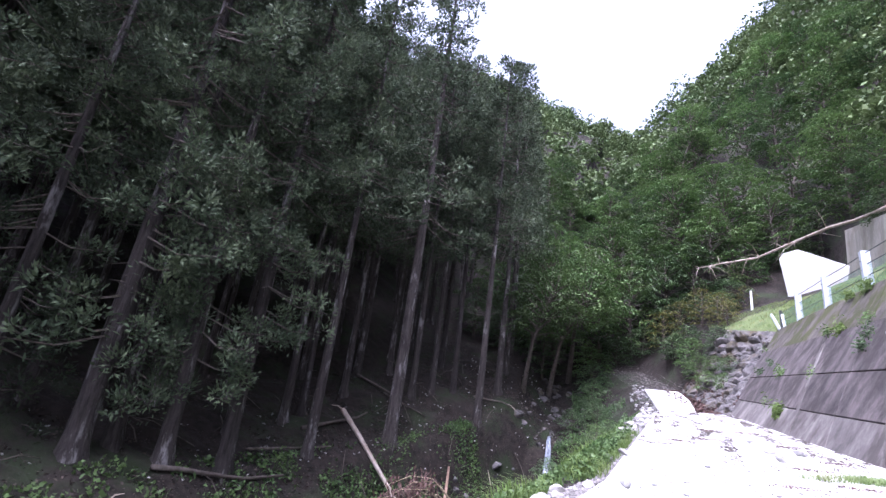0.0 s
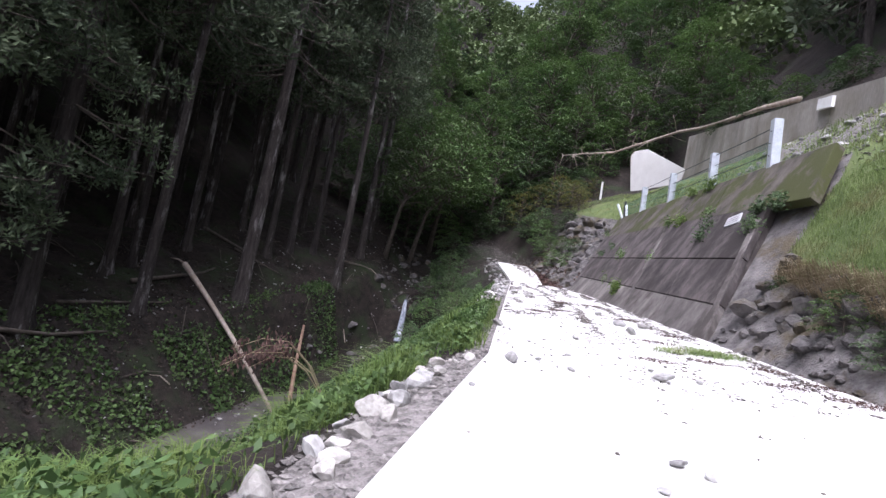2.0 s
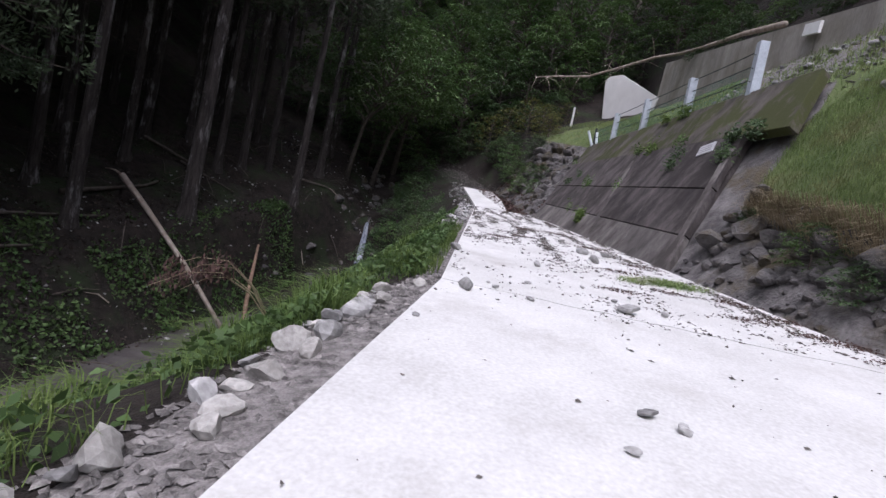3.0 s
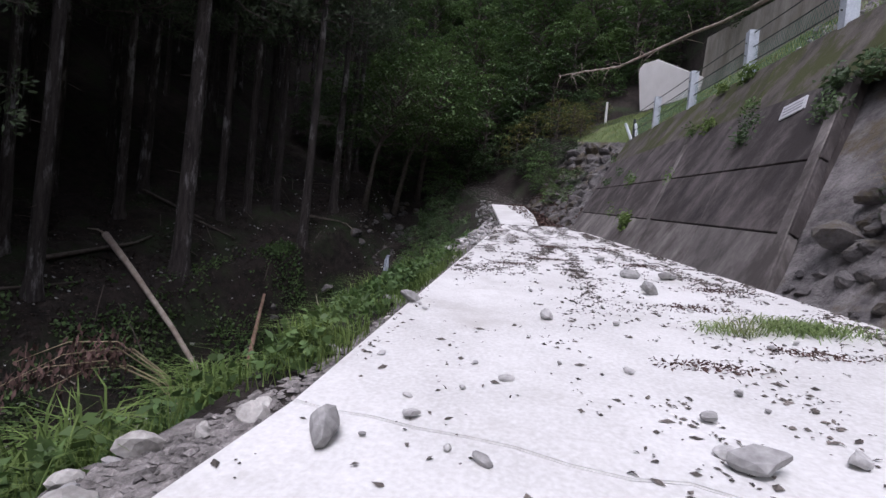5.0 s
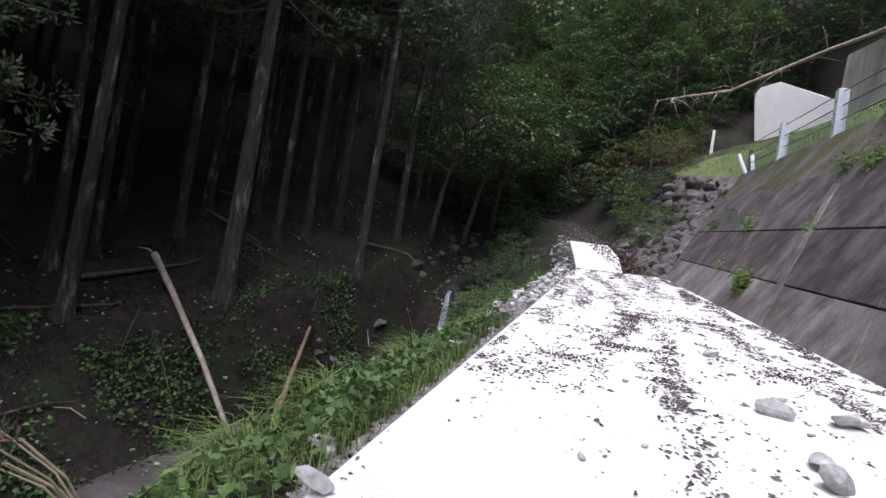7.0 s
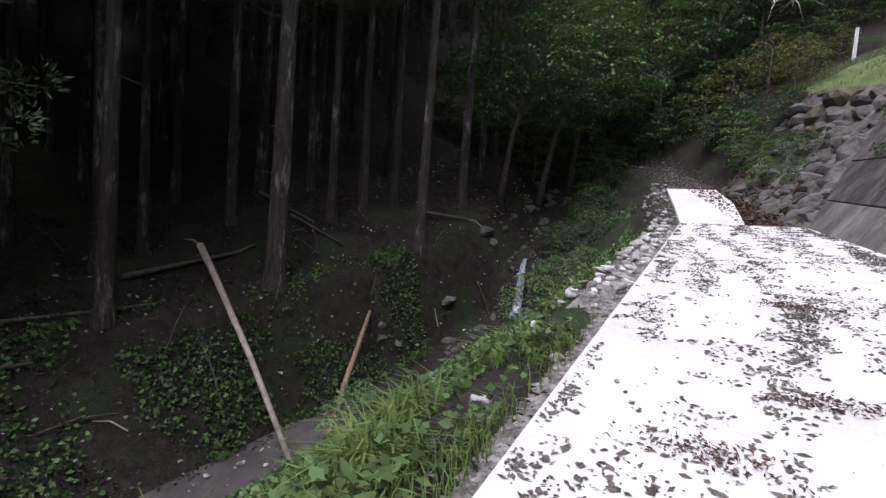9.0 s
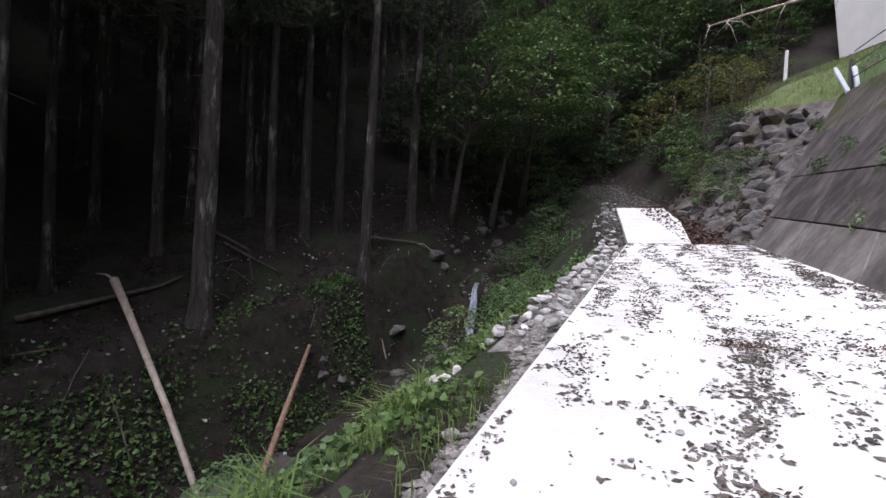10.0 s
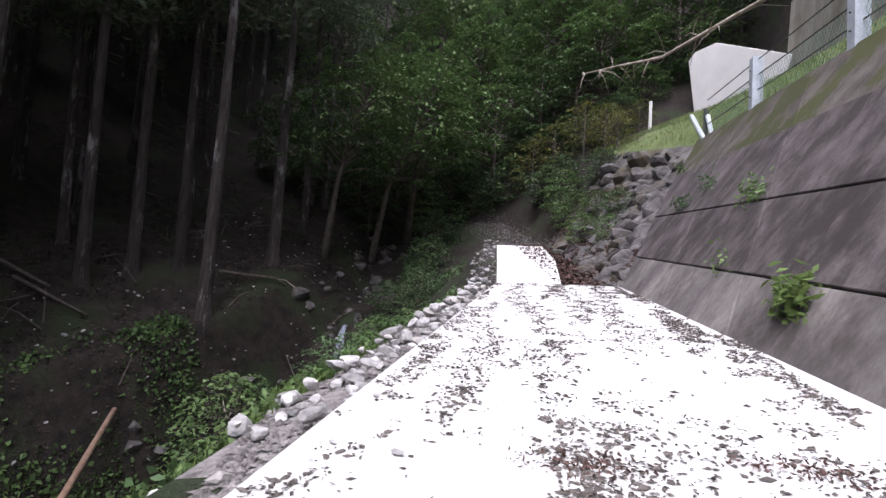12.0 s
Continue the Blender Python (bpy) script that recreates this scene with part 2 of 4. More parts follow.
@functools.lru_cache(maxsize=None)
def profile_at(y):
    """The points of the ground across the valley at y, from far left to far right."""
    zc, el, er, cx, cz, bx, bz = road_mid(y), edge_left(y), edge_right(y), creek_x(y), creek_z(y), bank_x(y), bank_z(y)
    zl, zr = zc + CROSS * el, zc + CROSS * er
    far = table(y, (0, 0), (60, 0), (130, 1))
    toe = cx + 1.1
    mx = table(y, (-10, -6.5), (3.5, -6.2), (6.5, -4.5), (9.5, -4.4), (14, (toe + el) / 2), (15, (toe + el) / 2))
    mz = table(y, (-10, zl - 0.7), (3.5, -1.0), (6.5, -1.7), (9.5, -2.05), (14, (cz + zl) / 2), (15, (cz + zl) / 2))
    x1 = table(y, (-40, 8.6), (8, 5.35), (14.3, 5.4), (15.4, 7.6), (30, 6.5), (35, 6.1), (40, 3.4), (50, 0.2), (70, -2))
    z1 = table(y, (-40, -2), (8, 1.75), (14.3, 3.1), (15.4, 6.8), (30, 7.85), (35, 8.2), (40, 9.2), (50, 11.5), (70, 26), (130, 84), (165, 102), (230, 104))
    x2 = max(table(y, (-40, 12), (8, 7.4), (10.5, 7.0), (14.6, 8.6), (30, 8.0), (40, 6.4), (50, 4), (70, 3)), x1 + 0.5)
    z2 = table(y, (-40, 3), (8, 5.0), (10.5, 5.6), (14.6, 7.4), (30, 9.0), (40, 10.8), (47, 12.3), (52, 16), (70, 32), (130, 92), (165, 108), (230, 108))
    x3 = upper_x(y)
    z3 = table(y, (-40, 5), (8, 7.8), (17, 9.5), (24, 10.4), (42, 13.6), (47.5, 14.7), (60, 26), (70, 38), (130, 98), (165, 112), (230, 112))
    z4 = table(y, (-40, 6), (14, 9.3), (17, 10.2), (24, 11.9), (42, 17.2), (60, 28), (70, 39), (130, 99), (165, 113), (230, 113))
    xs = [-170, -70, bx - 9, bx, cx - 1.0, toe, mx, el - 0.75, el - 0.02, er + 0.02, x1, x2, x3, x3 + 0.45, 60, 180]
    zs = [bz + 75, bz + 34, bz + 3.0, bz, cz + 0.1, cz, mz, zl - 0.28, zl - 0.13, zr - 0.13, z1, z2, z3, z4, z4 + 52, z4 + 120]
    return xs, zs


SEGS = [10, 14, 12, 9, 4, 7, 7, 3, 4, 5, 7, 6, 2, 22, 12]


def lumps(x, y):
    return 0.5 * noise.noise(Vector((x * 0.5, y * 0.5, 3.1))) + 0.22 * noise.noise(Vector((x * 1.7, y * 1.7, 8.3)))


def height(x, y):
    xs, zs = profile(y)
    return float(np.interp(x, xs, zs))


def rough_amount(i):
    return (3.0, 2.0, 0.7, 0.3, 0.35, 0.4, 0.3, 0.1, 0.0, 0.45, 0.25, 0.3, 0.0, 1.5, 4.0)[i]


def build_ground():
    ys = np.concatenate([np.arange(-60, -6, 6.0), np.arange(-6, 52, 0.45), np.arange(52, 240, 6.0)])
    verts, faces, mats = [], [], []
    for y in ys:
        xs, zs = profile(float(y))
        for i, k in enumerate(SEGS):
            for j in range(k):
                f = j / k
                x, z = xs[i] + (xs[i + 1] - xs[i]) * f, zs[i] + (zs[i + 1] - zs[i]) * f
                z += (0.0 if i == 9 and 14.2 < y < 36 else rough_amount(i)) * math.sin(math.pi * f) ** 0.5 * lumps(x, y) * 1.6 if j else 0
                verts.append((x, y, z))
        verts.append((xs[-1], y, zs[-1]))
    w = sum(SEGS) + 1
    cols = [i for i, k in enumerate(SEGS) for _ in range(k)]
    for r in range(len(ys) - 1):
        for c in range(w - 1):
            faces.append((r * w + c, r * w + c + 1, (r + 1) * w + c + 1, (r + 1) * w + c))
            s, y = cols[c], ys[r]
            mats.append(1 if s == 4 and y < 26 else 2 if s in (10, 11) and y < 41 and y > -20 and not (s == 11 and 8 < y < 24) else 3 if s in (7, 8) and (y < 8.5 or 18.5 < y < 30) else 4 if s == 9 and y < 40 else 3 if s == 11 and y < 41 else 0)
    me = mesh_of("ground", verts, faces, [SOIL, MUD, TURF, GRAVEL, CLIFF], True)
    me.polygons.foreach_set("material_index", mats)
    return tagged(new("ground", me), "forest soil darkened for shade, muddy stream bed and turf of a steep valley", "ground", kind="structure")


ground = build_ground()


# ---- concrete road ----
def slab(name, corners, mat, parent, thick=0.2, bevel=0.008, sub=1):
    """A slab whose top follows the road; corners run round its outline."""
    bm = bmesh.new()
    top = [bm.verts.new((x, y, road_z(x, y))) for x, y in corners]
    low = [bm.verts.new((x, y, road_z(x, y) - thick)) for x, y in corners]
    n = len(corners)
    bm.faces.new(top)
    bm.faces.new(low[::-1])
    for i in range(n):
        bm.faces.new((top[i], low[i], low[(i + 1) % n], top[(i + 1) % n]))
    bmesh.ops.recalc_face_normals(bm, faces=bm.faces)
    bmesh.ops.bevel(bm, geom=[e for e in bm.edges if all(v.co.z > road_z(v.co.x, v.co.y) - 0.01 for v in e.verts)], offset=bevel, segments=2, affect="EDGES")
    return part_bm(name, bm, mat, parent)


road = thing("road", "pale concrete forest road strewn with stones and leaves", "road", kind="structure")


def outline(y0, y1, inset_right=0.0, far_tilt=0.0, near_tilt=0.0):
    left = [y0, *[y for y in (4.1, 20.0) if y0 < y < y1], y1]
    right = [y1, *[y for y in (14.4, 9.9, 7.9) if y0 < y < y1], y0]
    pts = [(edge_left(y), y) for y in left]
    return pts[::-1] + [(edge_right(y) - inset_right, y) for y in right[::-1]]


def wavy_joint(y, n=22, seed=3):
    r = random.Random(seed)
    xl, xr = edge_left(y), edge_right(y)
    return [(xl + (xr - xl) * i / n, y - 1.05 * i / n + (r.uniform(-0.045, 0.045) if 0 < i < n else 0)) for i in range(n + 1)]


joint = wavy_joint(8.75)
near = [(edge_left(y), y) for y in (8.74, 4.1, -12.0)] + [(edge_right(y), y) for y in (-12.0,)] + [(x, y - 0.016) for x, y in joint[::-1]]
slab("slab", near[1:], CONCRETE, road)
slab("slab", [(edge_left(29.7), 29.7), (edge_left(20), 20.0)] + [(x, y) for x, y in joint] + [(edge_right(y), y) for y in (9.9, 14.4, 22.0, 29.4)], CONCRETE, road)
slab("slab", [(-2.4, 40.6), (-1.75, 35.5), (-1.05, 29.74), (0.75, 29.6), (0.55, 35.0), (-0.1, 40.0)], CONCRETE, road)

# ---- retaining wall ----
OUT = np.array([-0.87, -0.118, 0.48])            # the way the leaning face looks


def wall_at(y, v, out=0.0):
    """A point of the leaning face: v runs from its foot (0) to its top (1)."""
    foot = np.array([3.75 - 0.1 * (y - 14.4), y, 1.15 + 0.102 * (y - 14.4)])
    top = np.array([6.99 - 0.074 * (y - 15), y, 6.964 + 0.071 * (y - 15)])
    return foot + (top - foot) * v + out * OUT


def wall_point(y, v, out=0.0):
    """The same along the wall's slanting upright joints, named by where they meet the road."""
    return wall_at(y + (3.0 + 0.2 * (y - 14)) * v, v, out)


def wall_block(y0, y1, v0, v1, out, back, slant=0.0):
    """A block of the leaning wall: out metres proud of its face, back metres deep."""
    c = [(y0, v0), (y1, v0), (y1 + slant, v1), (y0 + slant, v1)]
    verts = [wall_point(y, v, out) for y, v in c] + [wall_point(y, v, -back) for y, v in c]
    bm = bmesh.new()
    vs = [bm.verts.new(p) for p in verts]
    for f in ((0, 1, 2, 3), (7, 6, 5, 4), (0, 4, 5, 1), (1, 5, 6, 2), (2, 6, 7, 3), (3, 7, 4, 0)):
        bm.faces.new([vs[i] for i in f])
    bmesh.ops.recalc_face_normals(bm, faces=bm.faces)
    bmesh.ops.bevel(bm, geom=bm.edges[:], offset=0.015, segments=1, affect="EDGES")
    return bm


wall_right = thing("wall_right", "leaning concrete retaining wall, dark with damp and moss", "retaining wall", kind="structure")
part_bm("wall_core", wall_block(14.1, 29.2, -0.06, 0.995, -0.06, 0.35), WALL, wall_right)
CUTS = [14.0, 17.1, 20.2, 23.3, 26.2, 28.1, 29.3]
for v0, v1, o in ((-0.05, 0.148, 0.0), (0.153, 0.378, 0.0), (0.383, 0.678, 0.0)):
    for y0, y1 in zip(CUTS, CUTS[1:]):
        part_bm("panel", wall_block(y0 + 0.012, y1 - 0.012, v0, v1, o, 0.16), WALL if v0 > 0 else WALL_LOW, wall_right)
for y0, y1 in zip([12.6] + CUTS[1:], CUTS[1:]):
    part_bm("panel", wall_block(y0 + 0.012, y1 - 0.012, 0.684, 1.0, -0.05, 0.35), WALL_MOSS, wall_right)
for y in (14.2, 20.2):
    part_bm("rib", wall_block(y - 0.12, y + 0.12, -0.04, 0.6, 0.03, 0.1), WALL_LOW, wall_right, "pale concrete rib")

# ---- upper wall ----
def upper_z(y):
    return table(y, (12, 9.0), (17.3, 10.36), (26, 12.6), (42, 17.4))


wall_upper = thing("wall_upper", "weathered grey concrete wall above the grassy bench", "retaining wall", kind="structure")
for y0, y1 in zip(np.arange(12, 42, 3.0), np.arange(15, 45, 3.0)):
    bm = bmesh.new()
    u0, u1 = upper_x(y0), upper_x(y1)
    vs = [bm.verts.new((x, y, z)) for x, y, z in ((u0 - .25, y0 + .01, upper_z(y0) - 4), (u1 - .25, y1 - .01, upper_z(y1) - 4), (u1 - .05, y1 - .01, upper_z(y1)), (u0 - .05, y0 + .01, upper_z(y0)),
                                                 (u0 + .4, y0 + .01, upper_z(y0) - 4), (u1 + .4, y1 - .01, upper_z(y1) - 4), (u1 + .4, y1 - .01, upper_z(y1)), (u0 + .4, y0 + .01, upper_z(y0)))]
    for f in ((0, 1, 2, 3), (7, 6, 5, 4), (0, 4, 5, 1), (1, 5, 6, 2), (2, 6, 7, 3), (3, 7, 4, 0)):
        bm.faces.new([vs[i] for i in f])
    bmesh.ops.recalc_face_normals(bm, faces=bm.faces)
    part_bm("panel", bm, WALL_PALE, wall_upper)

# ---- trees ----
def cedar_trunk(rng, tall, r0):
    sides, rings = 12, [0, 0.15, 0.4, 0.9, 1.8, 4, 8, 13, 18, 24, tall]
    lobes, phase = rng.integers(4, 6), rng.uniform(0, 6)
    bend = rng.normal(0, 0.12, 2)
    verts, faces = [], []
    for i, h in enumerate(rings):
        flare = 0.55 * math.exp(-h / 0.35)
        r = r0 * (1 - 0.9 * h / tall) * (1 + flare)
        for k in range(sides):
            a = 2 * math.pi * k / sides
            rr = r * (1 + flare * 0.5 * math.cos(lobes * a + phase) + rng.normal(0, 0.025))
            verts.append((rr * math.cos(a) + bend[0] * math.sin(h / tall * 3), rr * math.sin(a) + bend[1] * math.sin(h / tall * 3), h - (0.5 if i == 0 else 0)))
    for i in range(len(rings) - 1):
        for k in range(sides):
            k2 = (k + 1) % sides
            faces.append((i * sides + k, i * sides + k2, (i + 1) * sides + k2, (i + 1) * sides + k))
    return verts, faces


def cedar(seed, tall=32.0, r0=0.3, low=12.0, side=None, n=110, m=21, leaf=0.46, slim=0.3):
    """A cedar: bare trunk, snags of dead twigs, and a crown of rounded tufts. side: a direction in which boughs hang lower."""
    rng = np.random.default_rng(seed)
    tree = thing("cedar_tree", "tall cedar with a bare grey-brown trunk and dark crown", "tree", group="cedars of the plantation")
    v, f = cedar_trunk(rng, tall, r0)
    part("trunk", mesh_of("trunk", v, f, BARK, True), tree)
    boughs, puffs = [], []
    for i in range(n):
        u = (i + rng.uniform(0, 1)) / n
        h = low + (tall - low) * u
        a = rng.uniform(0, 2 * math.pi)
        reach = (0.6 + 3.1 * (1 - u) ** 0.75) * rng.uniform(0.7, 1.1)
        if side is not None and rng.uniform() < 0.3 and u < 0.45:
            a = side + rng.normal(0, 0.7)
            h = low - rng.uniform(0, 7.5)
            reach *= rng.uniform(0.6, 0.95)
        d = np.array([math.cos(a), math.sin(a), 0])
        p0, p2 = np.array([0, 0, h]), d * reach + np.array([0, 0, h - 0.28 * reach + 0.25])
        p1 = (p0 + p2) / 2 + np.array([0, 0, -0.1 * reach])
        boughs.append(tube([p0, p1, p2], [0.045, 0.03, 0.012], 4, False))
        for w in ((0.98, 0.78, 0.55) if reach > 1.2 else (0.95, 0.6)):
            c = p0 * (1 - w) ** 2 + 2 * p1 * w * (1 - w) + p2 * w * w + rng.normal(0, 0.18, 3)
            puffs.append((c, 0.42 + 0.25 * rng.uniform() + 0.12 * (1 - u), d))
    for i in range(16):
        a, h, ln = rng.uniform(0, 6.28), rng.uniform(2.5, low), rng.uniform(0.2, 0.9)
        d = np.array([math.cos(a), math.sin(a), rng.uniform(-0.4, 0.2)])
        boughs.append(tube([d * 0.12 + [0, 0, h], d * ln + [0, 0, h]], [0.02, 0.008], 4, False))
    v, f = join_tubes(boughs)
    tagged(part("dead_twig", mesh_of("dead_twig", v, f, TWIG), tree), kind="stuff")
    quads = []
    for c, r, d in puffs:
        dirs = unit(rng.normal(0, 1, (m, 3)) + d * 0.5 + np.array([0, 0, 0.35]))
        quads.append(leaf_quads(c + dirs * r * rng.uniform(0.45, 1.0, (m, 1)), dirs + np.array([0, 0, 0.25]), leaf, leaf * slim, rng))
    part("crown", quads_mesh("crown", np.concatenate(quads), NEEDLE), tree)
    return tree


def broadleaf(seed, name, label, tall, spread, leaf=0.17, sprays=46, per=58, mat=None, group="", low=0.25, lean=(0.0, 0.0), category="tree", bark=None):
    """A broad-leaved tree or shrub: forked limbs, each ending in flat drooping layers of leaves."""
    rng = np.random.default_rng(seed)
    tree = thing(name, label, category, group=group)
    limbs, quads = [], []
    top = np.array([lean[0], lean[1], tall * 0.8])
    mid = np.array([lean[0] * 0.3, lean[1] * 0.3, tall * 0.4])
    r0 = 0.018 * tall + 0.012
    v, f = tube([(0, 0, -0.4), mid * 0.3, mid, top], [r0 * 1.3, r0, r0 * 0.7, r0 * 0.15], 8)
    part("trunk", mesh_of("trunk", v, f, bark or TWIG, True), tree)
    for i in range(sprays):
        u = (i + 0.5) / sprays
        h = tall * (low + (1 - low) * u)
        a = i * 2.4 + rng.uniform(-0.5, 0.5)
        shape = math.sin(math.pi * min(0.97, 0.18 + 0.8 * u)) ** 0.7
        reach = spread * shape * rng.uniform(0.5, 1.08)
        s = min(1.0, h / tall)
        base = mid * (s / 0.5) if s < 0.5 else mid + (top - mid) * (s - 0.5) / 0.4
        base = np.array([base[0], base[1], h * 0.82])
        tip = np.array([base[0] + reach * math.cos(a), base[1] + reach * math.sin(a), h + rng.normal(0, 0.05) * tall])
        limbs.append(tube([base, (base + tip) / 2 + [0, 0, 0.06 * reach], tip], [r0 * 0.35, r0 * 0.2, r0 * 0.06], 4, False))
        out = unit(tip - base)
        size = spread * rng.uniform(0.24, 0.42)
        ang, rad = rng.uniform(0, 6.28, per), size * np.sqrt(rng.uniform(0, 1, per))
        c = tip + np.stack([rad * np.cos(ang), rad * np.sin(ang), -0.55 * rad * rad / size + rng.normal(0, 0.035 * size, per)], axis=1)
        along = np.stack([np.cos(ang), np.sin(ang), -0.5 + 0 * ang], axis=1) + out * 0.4
        quads.append(leaf_quads(c, along, leaf, leaf * 0.62, rng, flat=0.7))
    v, f = join_tubes(limbs)
    tagged(part("limb", mesh_of("limb", v, f, bark or TWIG), tree), kind="stuff")
    part("crown", quads_mesh("crown", np.concatenate(quads), mat or LEAF), tree)
    return tree


def plant(proto, x, y, turn, size=1.0, sink=0.1, z=None):
    m = Matrix.LocRotScale((x, y, (height(x, y) if z is None else z) - sink), Euler((0, 0, turn)), (size, size, size))
    ob = copy_thing(proto, m)
    ob.matrix_basis = m
    return ob


def drop(proto):
    for o in [*proto.children_recursive, proto]:
        bpy.data.objects.remove(o)


pick = random.Random(5)
CEDARS = [cedar(11, 33, 0.31, 12.5, leaf=0.36, m=26), cedar(12, 31, 0.27, 13, leaf=0.36, m=26), cedar(13, 34, 0.34, 11, leaf=0.36, m=26), cedar(14, 30, 0.24, 14, leaf=0.36, m=26)]
BACK_CEDARS = [cedar(15, 33, 0.28, 11, None, 60, 9, 1.3, 0.45), cedar(16, 31, 0.24, 12, None, 60, 9, 1.3, 0.45)]
LOW_CEDARS = [cedar(17, 22, 0.22, 2.5, None, 100, 9, 0.75, 0.4), cedar(18, 24, 0.24, 3.5, None, 100, 9, 0.75, 0.4)]
EDGE_CEDARS = [cedar(21, 32, 0.33, 10.5, 0.0, 120, 54, 0.24, 0.34), cedar(22, 33, 0.3, 8.5, 0.0, 120, 54, 0.24, 0.34), cedar(23, 31, 0.31, 11.0, 0.0, 120, 54, 0.24, 0.34), cedar(24, 31, 0.3, 6.5, 0.0, 140, 50, 0.25, 0.34)]
FRONT = [(-18.0, 10.4, 0, 1.15), (-18.6, 12.0, 1, 1.0), (-17.25, 13.2, 2, 1.0), (-16.6, 15.5, 0, 0.95), (-16.2, 20.0, 1, 1.0), (-15.08, 25.6, 2, 1.15), (-12.19, 31.6, 1, 0.95)]
for x, y, k, s in FRONT:
    plant(EDGE_CEDARS[k] if y < 18 else CEDARS[k], x, y, pick.uniform(-0.8, 0.5), s)
SECOND = [(-19.6, 23.0), (-20.1, 27.3), (-19.7, 32.0), (-16.0, 32.0), (-14.8, 33.1), (-16.75, 30.5), (-19.3, 21.3), (-20.6, 33.3), (-12.6, 36.5), (-13.4, 40.5), (-14.5, 45.0), (-17.6, 36.4), (-19.0, 17.5), (-19.8, 8.0), (-18.5, 4.0), (-18.0, -1.0), (-18.0, -6.0)]
placed = [(x, y) for x, y, _, _ in FRONT] + SECOND
for x, y in SECOND:
    plant(CEDARS[pick.randrange(4)] if y > 9 else EDGE_CEDARS[3], x, y, pick.uniform(0, 6.28), pick.uniform(0.8, 1.0))
tries = 0
while tries < 9000 and len(placed) < 270:
    tries += 1
    x, y = pick.uniform(-62, -19.5), pick.uniform(-22, 72)
    if x > -0.2 * y - 5.5 or any((x - a) ** 2 + (y - b) ** 2 < 6.5 for a, b in placed):
        continue
    placed.append((x, y))
    plant(CEDARS[pick.randrange(4)] if x > -24 else BACK_CEDARS[pick.randrange(2)], x, y, pick.uniform(0, 6.28), pick.uniform(0.75, 1.02))
# dark conifers above the upper wall
upper = []
tries = 0
while tries < 2000 and len(upper) < 60:
    tries += 1
    x, y = pick.uniform(12.5, 36), pick.uniform(-6, 42)
    if y < 17 and x < 16 or y > 30 and x < 15 + (y - 30) * 0.5 or any((x - a) ** 2 + (y - b) ** 2 < 9 for a, b in upper):
        continue
    upper.append((x, y))
    plant(LOW_CEDARS[pick.randrange(2)], x, y, pick.uniform(0, 6.28), pick.uniform(0.6, 0.95))
for p in CEDARS + EDGE_CEDARS + BACK_CEDARS + LOW_CEDARS:
    drop(p)

BROAD = [broadleaf(31, "broadleaf_tree", "leafy green broad-leaved tree on the valley side", 9, 3.4, 0.3, 40, 84, LEAF, "trees of the valley side", 0.08),
         broadleaf(32, "broadleaf_tree", "leafy green broad-leaved tree on the valley side", 11, 3.6, 0.31, 42, 84, LEAF, "trees of the valley side", 0.1, lean=(-1, -1)),
         broadleaf(33, "broadleaf_tree", "dark green broad-leaved tree on the valley side", 8, 3.0, 0.28, 38, 84, LEAF_DARK, "trees of the valley side", 0.08),
         broadleaf(34, "broadleaf_tree", "broad-leaved tree leaning out over the stream", 11, 3.8, 0.31, 40, 80, LEAF, "trees of the valley side", 0.5, lean=(2.6, -1.8))]
SHRUBS = [broadleaf(41, "shrub", "dense green shrub beside the road", 2.6, 1.5, 0.15, 46, 40, LEAF, "shrubs", 0.05, category="shrub"),
          broadleaf(42, "shrub", "dark green shrub on the bank", 2.2, 1.4, 0.15, 44, 40, LEAF_DARK, "shrubs", 0.05, category="shrub"),
          broadleaf(43, "shrub", "shrub with yellowing autumn leaves", 3.2, 1.4, 0.17, 26, 22, LEAF_YELLOW, "shrubs", 0.15, category="shrub")]
# overhanging trees round the head of the creek
for x, y, k, s in ((-10.4, 43.5, 3, 1.0), (-9.6, 48, 3, 1.1), (-11.5, 39.5, 3, 0.9), (-7.2, 50.5, 2, 1.0), (-4.5, 53, 0, 1.1), (-1.0, 52, 2, 1.0), (-12, 52, 1, 1.1), (1.5, 50, 2, 0.9), (3.2, 52, 0, 1.0),
                   (-6.0, 58, 1, 1.2), (0.5, 58, 0, 1.2), (5.5, 56, 1, 1.1), (8.5, 52, 0, 1.0), (11.5, 49, 2, 0.8), (12.5, 44, 0, 0.75), (13.0, 39, 2, 0.7), (13.6, 46, 1, 0.8), (12.6, 35, 0, 0.45), (10.8, 56, 1, 1.1), (15, 51, 0, 1.0),
                   (-15.5, 45, 2, 0.8), (-13.5, 48, 2, 0.9), (-17, 50, 2, 1.0), (-19, 46, 2, 0.8), (-11.5, 45.5, 2, 0.7)):
    plant(BROAD[k], x, y, pick.uniform(0, 6.28) if k < 3 else pick.uniform(-0.4, 0.4), s)
side = []
tries = 0
while tries < 2000 and len(side) < 60:
    tries += 1
    x, y = pick.uniform(-22, 46), pick.uniform(55, 92)
    if any((x - a) ** 2 + (y - b) ** 2 < 16 for a, b in side):
        continue
    side.append((x, y))
    plant(BROAD[pick.randrange(3)], x, y, pick.uniform(0, 6.28), pick.uniform(0.9, 1.35))
